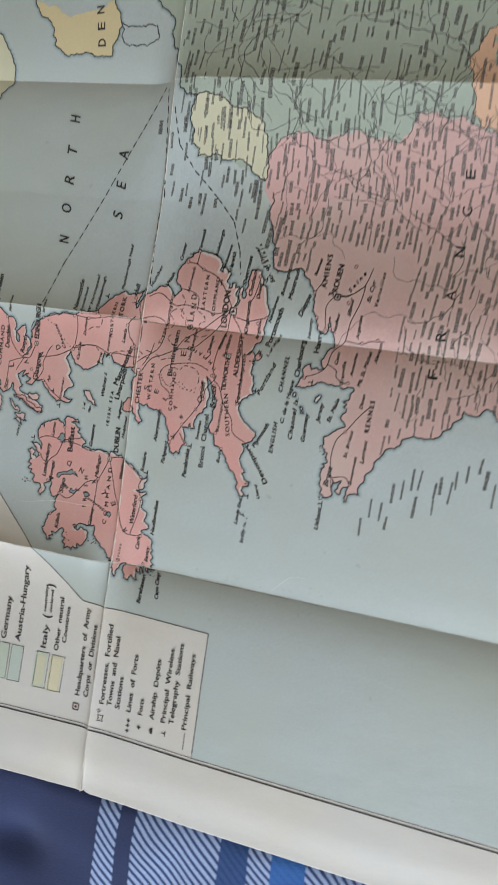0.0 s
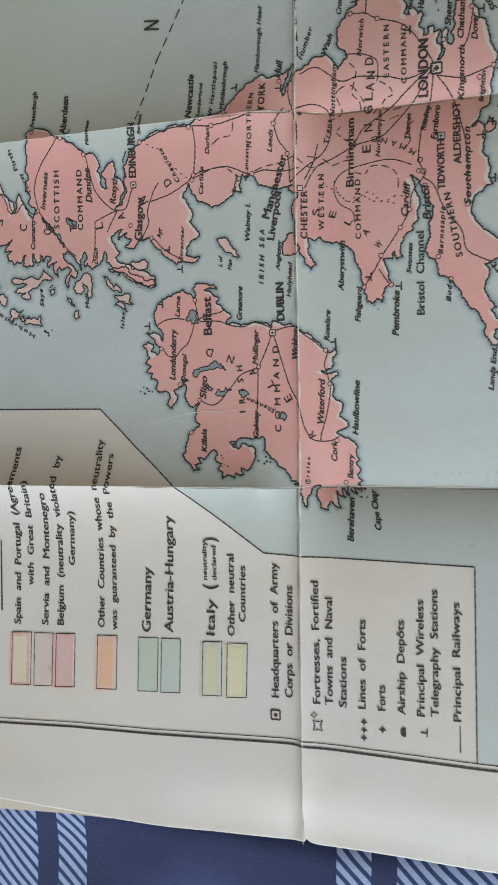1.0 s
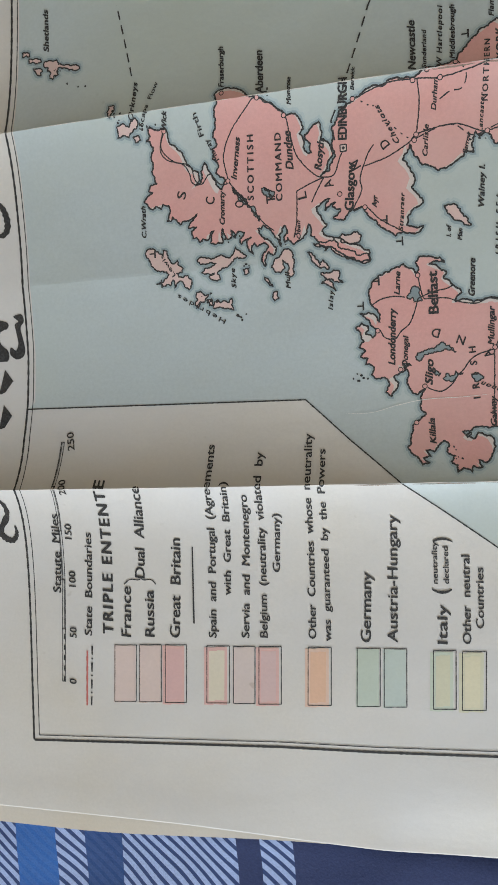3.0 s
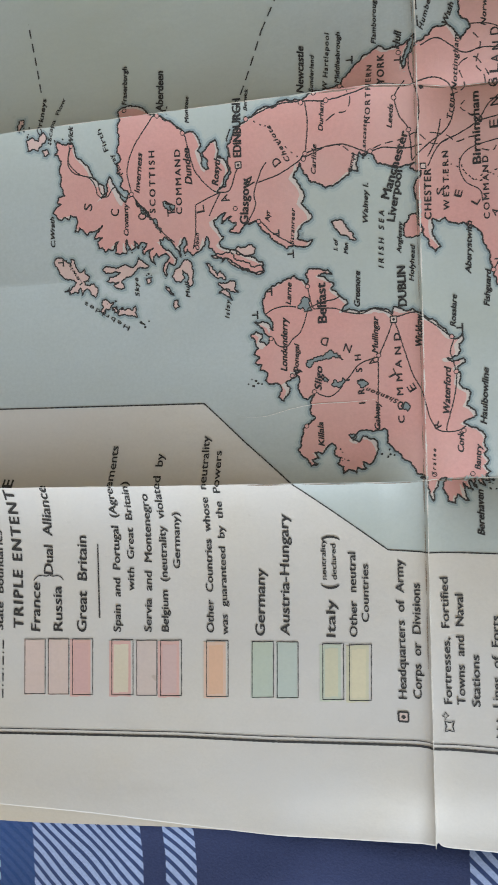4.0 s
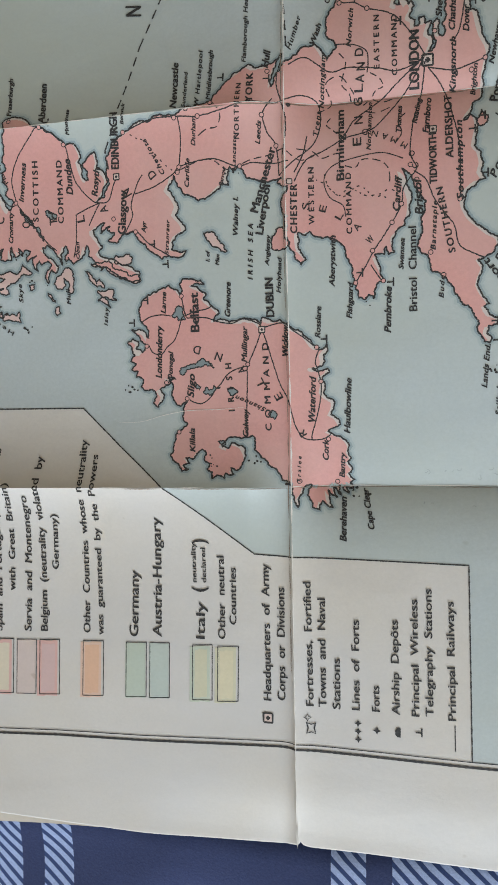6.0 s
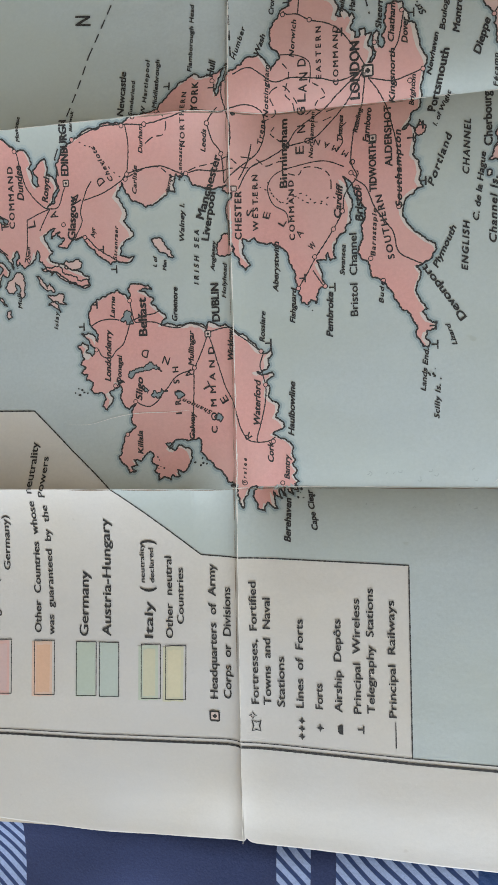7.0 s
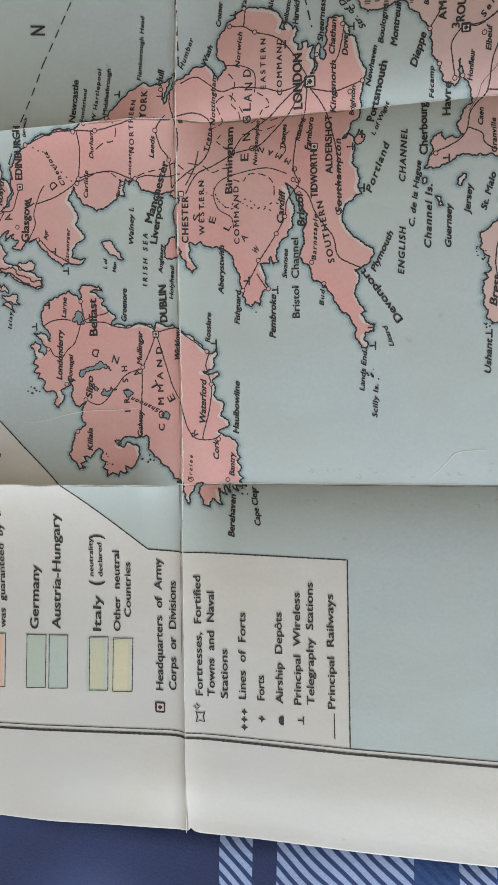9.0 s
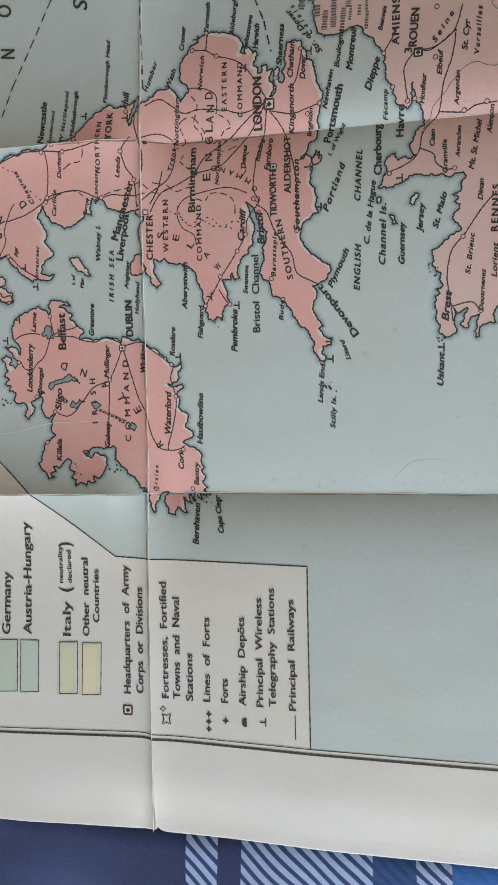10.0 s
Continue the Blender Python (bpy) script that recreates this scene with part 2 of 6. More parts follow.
def words(text, x0, y0, x1, y1, height, style="roman", material=None, name="lettering"):
    """Lettering from (x0, y0) to (x1, y1), the middle line of its capitals, whose height is given; millimetres."""
    shear, weight = {"roman": (0, 0.020), "italic": (0.26, 0.048), "bold": (0, 0.042), "bold_italic": (0.26, 0.042)}[style]
    if text.isupper() and style == "roman":
        weight = 0.034
    if len(text) == 1 and text.isalpha():
        weight = 0.016
    d = math.hypot(x1 - x0, y1 - y0)
    ux, uy, sy = (x1 - x0) / d, (y1 - y0) / d, height / 0.70
    if style == "roman" and not text.isupper():
        text = text.replace(" ", "  ")
    co, faces = lettering(text, shear, 1.0)
    spread = d / ((co[:, 0].max() - co[:, 0].min()) * sy)
    widest = 1.1 if text.isupper() else 1.35 if shear else 1.75
    if spread > widest and len(text) > 1:  # set wide by spacing the letters, not by stretching them
        co, faces = lettering(text, shear, round(1 + (spread / widest - 1) * len(text) / (len(text) - 1), 2))
    lo, hi = co[:, 0].min(), co[:, 0].max()
    sx = d / (hi - lo)
    me = bpy.data.meshes.new(name)
    pts, all_faces = [], []
    for k, (ox, oy) in enumerate(((-1, -0.5), (1, 0.5), (-0.4, 0.7), (0.4, -0.7))):  # struck four times, a hair apart, for weight
        all_faces += [tuple(v + len(pts) for v in f) for f in faces]
        for gx, gy in co:
            a, b = (gx - lo) * sx + ox * weight * sy, (gy - 0.35 + oy * weight) * sy
            pts.append(on_map(x0 + ux * a - uy * b, y0 + uy * a + ux * b, 0.40 + 0.012 * k))
    me.from_pydata(pts, [], all_faces)
    me.materials.append(material or INK)
    ob = new(name, me)
    ob.parent = war_map
    ob.matrix_parent_inverse = war_map.matrix_world.inverted()
    return ob


# ---- the room that closes the place ----
def box(bm, x0, y0, z0, x1, y1, z1):
    vs = [bm.verts.new((x, y, z)) for x in (x0, x1) for y in (y0, y1) for z in (z0, z1)]
    for f in ((0, 1, 3, 2), (4, 6, 7, 5), (0, 4, 5, 1), (2, 3, 7, 6), (0, 2, 6, 4), (1, 5, 7, 3)):
        bm.faces.new([vs[k] for k in f])
    return bm


def plaster(name, colour):
    m, n, l, b = nodes_of(name, 0.85, 0.2)
    f = ranged(n, l, noise_node(n, l, 2.5, 6.0), 0.35, 0.7, 0.0, 0.35)
    l.new(mixed(n, l, f, colour, tuple(c * 0.88 for c in colour)), b.inputs["Base Color"])
    bump = n.new("ShaderNodeBump")
    bump.inputs["Strength"].default_value, bump.inputs["Distance"].default_value = 0.15, 0.002
    l.new(noise_node(n, l, 90.0, 4.0), bump.inputs["Height"])
    l.new(bump.outputs[0], b.inputs["Normal"])
    return m


WALL_PAINT = plaster("wall_paint", (0.81, 0.66, 0.45))
CEILING_PAINT = plaster("ceiling_paint", (0.82, 0.80, 0.75))
FLOOR_WOOD = plaster("floor_boards", (0.26, 0.18, 0.11))
X0, X1, Y1, TOP, T = -1.9, 2.1, 2.2, 2.45, 0.12


def structure(name, boxes, material, label):
    bm = bmesh.new()
    for b in boxes:
        box(bm, *b)
    return tagged(new(name, mesh_of(name, bm, material)), label, name.split("_")[0], kind="structure")


structure("floor", [(X0 - T, WALL_S - T, -0.1, X1 + T, Y1 + T, 0.0)], FLOOR_WOOD, "plain brown floor under the bed")
structure("ceiling", [(X0 - T, WALL_S - T, TOP, X1 + T, Y1 + T, TOP + 0.1)], CEILING_PAINT, "plain white ceiling of the bedroom")
structure("wall_north", [(X0 - T, Y1, 0.0, X1 + T, Y1 + T, TOP)], WALL_PAINT, "plain cream painted bedroom wall")
structure("wall_west", [(X0 - T, WALL_S, 0.0, X0, Y1, TOP)], WALL_PAINT, "plain cream painted bedroom wall")
structure("wall_east", [(X1, WALL_S, 0.0, X1 + T, Y1, TOP)], WALL_PAINT, "plain cream painted bedroom wall")
wx0, wx1, wz0, wz1 = WIN_X - WIN_W / 2, WIN_X + WIN_W / 2, WIN_Z - WIN_H / 2, WIN_Z + WIN_H / 2
structure("wall_south", [(X0 - T, WALL_S - T, 0.0, wx0, WALL_S, TOP), (wx1, WALL_S - T, 0.0, X1 + T, WALL_S, TOP),
                         (wx0, WALL_S - T, 0.0, wx1, WALL_S, wz0), (wx0, WALL_S - T, wz1, wx1, WALL_S, TOP)], WALL_PAINT, "plain cream bedroom wall with a window opening")

# ---- the bed and its plaid cover ----
def plaid():
    """Woven cotton: navy and blue bands, and bands with pale slanting twill bars."""
    m, n, l, b = nodes_of("plaid_cotton", 0.9, 0.15)
    co, sep = n.new("ShaderNodeTexCoord"), n.new("ShaderNodeSeparateXYZ")
    wob = noise_node(n, l, 14.0, 2.0)
    l.new(co.outputs["Object"], sep.inputs[0])

    def calc(kind, a, c=None):
        k = n.new("ShaderNodeMath")
        k.operation = kind
        for s, v in zip(k.inputs, (a, c)):
            if isinstance(v, bpy.types.NodeSocket):
                l.new(v, s)
            elif v is not None:
                s.default_value = v
        return k.outputs[0]

    x = calc("ADD", sep.outputs[0], calc("MULTIPLY", calc("SUBTRACT", wob, 0.5), 0.006))
    u = calc("PINGPONG", calc("ADD", x, 0.037), 0.204)
    ramp = n.new("ShaderNodeValToRGB")
    ramp.color_ramp.interpolation = "CONSTANT"
    navy, deep, bright, bars = (0.032, 0.044, 0.112), (0.026, 0.064, 0.19), (0.032, 0.12, 0.37), (0.0, 0.0, 0.0)
    bands = ((0.0, navy), (48.3, bars), (60.2, navy), (69.0, bars), (114.8, deep), (130.0, bars), (142.6, bright), (158.6, bars))
    for k, (at, c) in enumerate(bands):
        e = ramp.color_ramp.elements[0] if k == 0 else ramp.color_ramp.elements.new(at / 204.0)
        e.position, e.color = at / 204.0, (*c, 1)
    while len(ramp.color_ramp.elements) > len(bands):
        ramp.color_ramp.elements.remove(ramp.color_ramp.elements[-1])
    l.new(calc("DIVIDE", u, 0.204), ramp.inputs[0])
    bare = calc("LESS_THAN", calc("ADD", calc("ADD", *(lambda s: (s.outputs[0], s.outputs[1]))(split(n, l, ramp.outputs[0]))), 0.0), 0.01)
    slant = calc("FRACT", calc("DIVIDE", calc("ADD", calc("ADD", sep.outputs[1], calc("MULTIPLY", x, 0.92)), calc("MULTIPLY", wob, 0.010)), 0.0049))
    edge = ranged(n, l, calc("ABSOLUTE", calc("SUBTRACT", slant, 0.5)), 0.265, 0.30, 1.0, 0.0)
    barred = mixed(n, l, edge, (0.036, 0.060, 0.16), (0.34, 0.42, 0.64))
    faint = mixed(n, l, calc("MULTIPLY", edge, calc("MULTIPLY", calc("GREATER_THAN", split(n, l, ramp.outputs[0]).outputs[2], 0.15), 0.12)), ramp.outputs[0], (0.16, 0.22, 0.40))
    c = mixed(n, l, bare, faint, barred)
    thread = ranged(n, l, noise_node(n, l, 1300.0, 2.0, 0.6), 0.3, 0.7, 0.86, 1.1)
    comb = n.new("ShaderNodeCombineColor")
    for k in range(3):
        l.new(thread, comb.inputs[k])
    l.new(mixed(n, l, 1.0, c, comb.outputs[0], "MULTIPLY"), b.inputs["Base Color"])
    b.inputs["Sheen Weight"].default_value = 0.12
    bump = n.new("ShaderNodeBump")
    bump.inputs["Strength"].default_value, bump.inputs["Distance"].default_value = 0.35, 0.0006
    l.new(noise_node(n, l, 1100.0, 3.0, 0.6), bump.inputs["Height"])
    l.new(bump.outputs[0], b.inputs["Normal"])
    return m


def split(n, l, colour):
    s = n.new("ShaderNodeSeparateColor")
    l.new(colour, s.inputs[0])
    return s


COTTON = plaid()


def smooth01(v):
    v = min(1.0, max(0.0, v))
    return v * v * (3 - 2 * v)


def cover_height(x, y):
    """Millimetres: the soft cover, pressed down under the map, with shallow creases along its edge."""
    inside = smooth01((y - SHEET_B + 4) / 22) * smooth01((SHEET_T + 4 - y) / 22) * smooth01((x - SHEET_L + 4) / 22) * smooth01((SHEET_R + 4 - x) / 22)
    wave = 3.2 * noise.noise((x / 62, y / 48, 1.3)) + 1.2 * noise.noise((x / 21, y / 26, 4.1))
    dent = -7.0 * math.exp(-((x + 38) ** 2 / 420 + (y + 158) ** 2 / 160))
    return -4.2 + (wave + dent) * smooth01((SHEET_B - y) / 10 + 0.25) * (1 - inside) - 11.0 * inside


def coarse(a, b, fine_a, fine_b, step, far):
    s = [fine_a + step * k for k in range(int((fine_b - fine_a) / step) + 1)]
    left, right = [], []
    v = fine_a - far
    while v > a:
        left.append(v)
        v -= far
    v = s[-1] + far
    while v < b:
        right.append(v)
        v += far
    return [a] + left[::-1] + s + right + [b]


bed = tagged(new("bed"), "low bed with a mattress under the plaid cover", "bed")
bed.location = (0.1, 0.25, 0.0)
bpy.context.view_layer.update()
MATTRESS = plaster("mattress_ticking", (0.66, 0.64, 0.60))
bmm = box(bmesh.new(), -0.78, -0.72, 0.26, 0.98, 1.30, TABLE - 0.045)
bmesh.ops.bevel(bmm, geom=bmm.edges[:], offset=0.04, segments=3, affect="EDGES")
part("mattress", bmm, MATTRESS, bed)
bmm = box(bmesh.new(), -0.80, -0.74, 0.0, 1.0, 1.32, 0.255)
bmesh.ops.bevel(bmm, geom=bmm.edges[:], offset=0.01, segments=2, affect="EDGES")
part("bed_base", bmm, FLOOR_WOOD, bed, "plain wooden bed base")

cxs, cys = coarse(-820, 1020, -260, 240, 4.0, 20.0), coarse(-760, 1340, -260, 4, 4.0, 20.0)


def cover_point(x, y):
    over = max(0, -760 + 60 - y, y - 1280, -760 - x, x - 960) / 60
    return (x * 0.001, y * 0.001, TABLE + cover_height(x, y) * 0.001 - 0.10 * smooth01(over) * (over > 0))


cover = new("bed_cover", mesh_of("bed_cover", sheet_bm(cxs, cys, cover_point), COTTON, True))
tagged(cover, "navy and blue plaid cotton bed cover with pale twill bars", "bed cover")
thick = cover.modifiers.new("thickness", "SOLIDIFY")
thick.thickness, thick.offset = 0.004, -1

# ---- the map: sheet, folds, tints ----
war_map = new("folded_map")
war_map.location = (0, 0, TABLE)
tagged(war_map, "old creased paper war map, unfolded on a plaid bed cover", "map")
bpy.context.view_layer.update()


def sheet_edge(x):
    """How far the lower margin of the sheet bows from a straight cut."""
    notch = 2.2 * math.exp(-abs(x - 1.2) / 1.3)
    return (1.8 * smooth01((-70 - x) / 60) - 1.0 * smooth01((x - 20) / 50) - 0.9 * math.exp(-((x + 50) / 26) ** 2)) + notch * 0.9


def sheet_point(x, y):
    k = smooth01((SHEET_B + 22 - y) / 22)
    px, py, pz = on_map(x, y)
    curl = 1.5 * smooth01((-60 - x) / 60) * k - 1.2 * k * smooth01((x + 60) / 30) - 1.2 * k * math.exp(-abs(x + 4) / 9)
    return (px, py + sheet_edge(x) * k * 0.001, pz + curl * 0.001 - 0.0007 * k)


paper = part("sheet", sheet_bm(GRID_X, GRID_Y, sheet_point), PAPER, war_map, "cream paper sheet with sharp fold ridges", True)
m = paper.modifiers.new("thickness", "SOLIDIFY")
m.thickness, m.offset = 0.00016, -1

# the turned-under flap that shows below the margin
def flap_point(x, y):
    lower = -126.2 + 4.4 * smooth01((x + 170) / 105) + 9.0 * smooth01((x + 74) / 18)
    yy = lower + (y + 126.2)
    return (x * 0.001, yy * 0.001, TABLE + (-2.9 + 0.9 * smooth01((-90 - x) / 90) - 0.02 * (yy - lower)) * 0.001)


flap = part("under_flap", sheet_bm(ticks(SHEET_L, -52.0, 4.0, []), [-126.2, -124, -121, -117, -112, -104], flap_point), PAPER_UNDER, war_map, "cream edge of the turned-under flap")
m = flap.modifiers.new("thickness", "SOLIDIFY")
m.thickness, m.offset = 0.00016, -1
# ---- printed outlines, in millimetres on the sheet ----
GREAT_BRITAIN_A = [(-122.0, 124.7), (-119.5, 123.5), (-116.5, 123.5), (-116.3, 120.9), (-115.2, 118.5), (-113.0, 116.5), (-111.3, 114.2), (-110.4, 111.4), (-108.6, 109.4), (-106.6, 108.6), (-106.8, 105.9), (-108.0, 104.5), (-106.5, 105.1), (-105.4, 106.8), (-105.8, 109.0), (-104.3, 111.6), (-103.4, 109.3), (-102.0, 106.8), (-100.6, 103.9), (-99.1, 102.3), (-98.2, 104.2), (-97.5, 105.4), (-99.4, 106.5), (-100.7, 107.9), (-99.5, 110.1), (-101.5, 112.5), (-101.2, 115.3), (-99.5, 116.8), (-100.8, 119.1), (-99.7, 121.5), (-99.5, 125.6), (-98.2, 128.7), (-99.0, 131.6), (-96.9, 133.3), (-94.0, 133.5), (-90.2, 132.2), (-86.2, 129.3), (-84, 128.6), (-80.6, 126.8), (-77.2, 124.1), (-75.9, 122.4), (-72.8, 122.6), (-71.3, 120.2), (-70.6, 117.9), (-72, 116.6), (-69.8, 110.6)]
GREAT_BRITAIN_B = [(-68.4, 110.4), (-70.4, 115.7), (-68.6, 117.5), (-65.6, 119.4), (-64.7, 116.2), (-65.2, 114.4), (-62.4, 112.1), (-61.5, 109.6), (-63.6, 105), (-65.9, 102.8), (-62.9, 104.2), (-60.8, 108.5), (-61.3, 113.9), (-61.4, 117.4), (-59.8, 119.2), (-56.9, 122.8), (-53.8, 124.5), (-51.4, 125.7), (-48.6, 127.1), (-41.9, 128.3), (-34.5, 128.4), (-27, 130.1), (-23, 131), (-20.9, 134.5), (-18.3, 137.4), (-13.6, 140.6), (-11, 142.7), (-9.4, 141.6), (-5, 141.9), (-2.1, 143.6), (0.1, 145.1), (-2.1, 141.4), (-3.5, 137.5), (-3.8, 134.6), (-2.2, 138.8), (0.1, 141.4), (2.2, 143.1), (6.5, 147.2), (10.3, 147.9), (12.7, 145.3), (14.2, 142.5), (15.1, 143.9), (17.3, 146.1), (16.6, 148), (14, 150.1), (13.9, 153.8)]
GREAT_BRITAIN_C = [(15, 157.5), (17.4, 161), (20.5, 163.8), (24.4, 165.3), (28.3, 164.8), (30.9, 164.4), (34.6, 163.2), (36.6, 160.5), (35.8, 157.4), (37.8, 156.8), (37.4, 159.6), (39.0, 158.6), (40.2, 156.5), (41.0, 157.6), (42.0, 155.9), (41.0, 154.0), (40.6, 152.5), (42.2, 151.5), (42.0, 149.6), (43.3, 149.8), (43.4, 152.2), (45.0, 152.2), (45.3, 150.0), (47.3, 150.6), (46.5, 148.5), (46.1, 146.6), (47.7, 145.1), (46.9, 142.6), (46.2, 141.4), (47.4, 141.6), (48.7, 144.4), (47.7, 147.4), (47.7, 148.9), (48.9, 151.2), (49.7, 149.5), (49.3, 146.8), (50.4, 145.5), (51.4, 147.0), (50.5, 149.4), (51.5, 150.9), (51.3, 155.8), (51.9, 158.7), (53.9, 159.4), (56.8, 159.1), (57.2, 157.1), (58.7, 155.5)]
GREAT_BRITAIN_D = [(58.9, 152.4), (61.0, 151.8), (61.6, 148.8), (62.5, 144.8), (64.0, 141.8), (64.6, 139.5), (63.8, 137.2), (62.9, 133.7), (62.5, 129.3), (62.2, 126.2), (60.2, 125.0), (59.3, 123.0), (56.7, 119.1), (58.9, 120.8), (60.4, 119.5), (60.8, 116), (60, 110.7), (61.7, 108.8), (62.6, 105.2), (61.9, 102.4), (63.2, 100.1), (61.1, 99.7), (58.3, 97.3), (56.8, 93.8), (57.7, 90.2), (59.4, 87.5), (61.8, 85.5), (64, 83.5), (66.6, 82.2), (67.1, 80.4), (65.6, 77.7), (63.8, 76.8), (60.6, 75.5), (62.1, 73.2), (61.1, 70.3), (60.5, 67.7), (62, 64.7), (64.2, 61.8), (62.5, 61), (64.2, 58.3), (67.1, 57.4), (66, 55.3), (64, 55), (63.4, 52.6), (64.9, 51), (64.1, 49.7)]
GREAT_BRITAIN_E = [(62.6, 50), (61.2, 52.6), (60.8, 56.6), (58.8, 60.4), (56, 62), (54.9, 64.2), (51.6, 69.1), (49.7, 71.4), (46.9, 72.5), (46, 75.9), (45.6, 77.8), (43.3, 78.9), (42.6, 82.7), (43.6, 87.3), (44.5, 91.1), (45.1, 94.8), (43.4, 96.8), (41.9, 99.2), (39.8, 103.9), (37.7, 105.6), (39.2, 100.9), (40.8, 96.2), (40.3, 91.3), (38.4, 87.7), (35.5, 85.7), (34.9, 83.9), (35.2, 79.5), (33.3, 78.8), (32.5, 81.4), (31.9, 78.9), (28.8, 79.1), (30.7, 74.8), (31.5, 71.3), (29.3, 69.1), (28.7, 65.4), (26.7, 66.6), (25.5, 64.9), (23.6, 65.6), (22.6, 68.5), (22.2, 71.4), (21.7, 75.2), (20.3, 78.2), (19.2, 82.1), (16.8, 84.2), (13.9, 85.7), (10.9, 85.8)]
GREAT_BRITAIN_F = [(8.1, 87.7), (6.2, 86.6), (4.3, 87.6), (4.2, 82.8), (5.3, 80.8), (6.7, 78.8), (5.1, 77.1), (3.2, 78.9), (2.1, 81.8), (1.1, 84.9), (-0.4, 87.7), (-0.1, 93.4), (-1.2, 97.1), (-0.2, 100), (1.3, 102.6), (-2.3, 104), (-0.5, 105.5), (-3.6, 105.1), (-5.2, 104.6), (-9.8, 105.8), (-12.4, 106.3), (-13.5, 108.9), (-15.1, 109.9), (-16.8, 109.1), (-18, 110.5), (-19.2, 106.8), (-18.7, 104.5), (-20.8, 105.4), (-23.4, 102.9), (-26.4, 101.2), (-29.4, 100.4), (-34, 102.6), (-36.5, 105.7), (-37.7, 109.3), (-38.5, 106.8), (-40, 104.8), (-37.9, 102.3), (-36.4, 99.1), (-37.6, 96.4), (-35.5, 93.9), (-34.3, 91.1), (-37.6, 89.3), (-39.4, 85), (-34.3, 84.3), (-36.9, 82.1), (-40.4, 83)]
GREAT_BRITAIN_G = [(-43, 82), (-44.7, 83.5), (-47.7, 85.5), (-50.7, 88.4), (-52.4, 90.9), (-51.6, 91.6), (-55, 91.5), (-59.2, 88.5), (-62.4, 89.4), (-59.9, 92), (-62.6, 93), (-61.4, 94.4), (-65.1, 92.1), (-63.3, 95.7), (-67.9, 93.4), (-66.8, 91), (-64.5, 87.8), (-66.2, 85.6), (-64.3, 83.9), (-60.6, 82.9), (-55.5, 80.6), (-51.3, 78.4), (-51.5, 75), (-56.8, 76.5), (-62, 79.1), (-67.2, 81.4), (-70, 84.7), (-70.6, 88.4), (-72.5, 84.1), (-75.8, 82.4), (-77.4, 84.1), (-78.6, 83.3), (-78.9, 85.1), (-77.7, 86.8), (-78.5, 88.8), (-79.6, 86.5), (-80.6, 85.8), (-80.3, 83.6), (-80.0, 82.1), (-82.1, 86.0), (-84.3, 88.4), (-85.6, 89.6), (-86.4, 88.3), (-87.4, 88.7), (-83.2, 83.7), (-81.5, 81.5)]
GREAT_BRITAIN_H = [(-82.8, 79.6), (-84.2, 81.0), (-85.1, 78.8), (-85.6, 76.1), (-86.3, 77.5), (-85.6, 80.8), (-84.2, 82.5), (-85.7, 83.9), (-88.0, 82.8), (-88.8, 84.2), (-90.0, 81.9), (-89.3, 80.5), (-90.8, 81.6), (-91.5, 84.5), (-89.8, 86.2), (-91.8, 85.4), (-93.4, 84.1), (-93.8, 85.6), (-92.1, 87.7), (-94.0, 88.4), (-95.3, 86.1), (-95.6, 88.0), (-96.8, 89.1), (-96.5, 86.8), (-98.1, 86.0), (-99.0, 87.6), (-99.5, 89.9), (-100.0, 87.1), (-99.7, 85.2), (-102.1, 84.9), (-104.1, 85.5), (-102.5, 89.3), (-103.9, 88.8), (-104.7, 86.6), (-106.6, 87.2), (-107.7, 86.0), (-108.8, 87.8), (-110.1, 87.5), (-110.5, 90.0), (-108.4, 91.2), (-111.5, 91.1), (-110.4, 93.2), (-108.2, 95.5), (-110.7, 93.8), (-113.4, 93.5), (-114.5, 92.5)]
GREAT_BRITAIN_I = [(-115.8, 94.4), (-117.0, 95.4), (-117.5, 94.0), (-118.9, 94.1), (-117.7, 97.0), (-118.1, 99.3), (-120.1, 99.9), (-120.7, 98.4), (-122.3, 99.4), (-123.8, 98.4), (-125.4, 99.7), (-126.9, 101.2), (-125.5, 102.9), (-123.3, 104.0), (-124.9, 104.7), (-124.1, 106.5), (-121.6, 106.8), (-122.4, 109.1), (-123.1, 111.0), (-122.4, 113.7), (-122.6, 116.4), (-121.8, 118.4), (-122.7, 120.3), (-124.1, 120.5), (-122.4, 122.0), (-122.9, 124.3)]
GREAT_BRITAIN = GREAT_BRITAIN_A + GREAT_BRITAIN_B + GREAT_BRITAIN_C + GREAT_BRITAIN_D + GREAT_BRITAIN_E + GREAT_BRITAIN_F + GREAT_BRITAIN_G + GREAT_BRITAIN_H + GREAT_BRITAIN_I
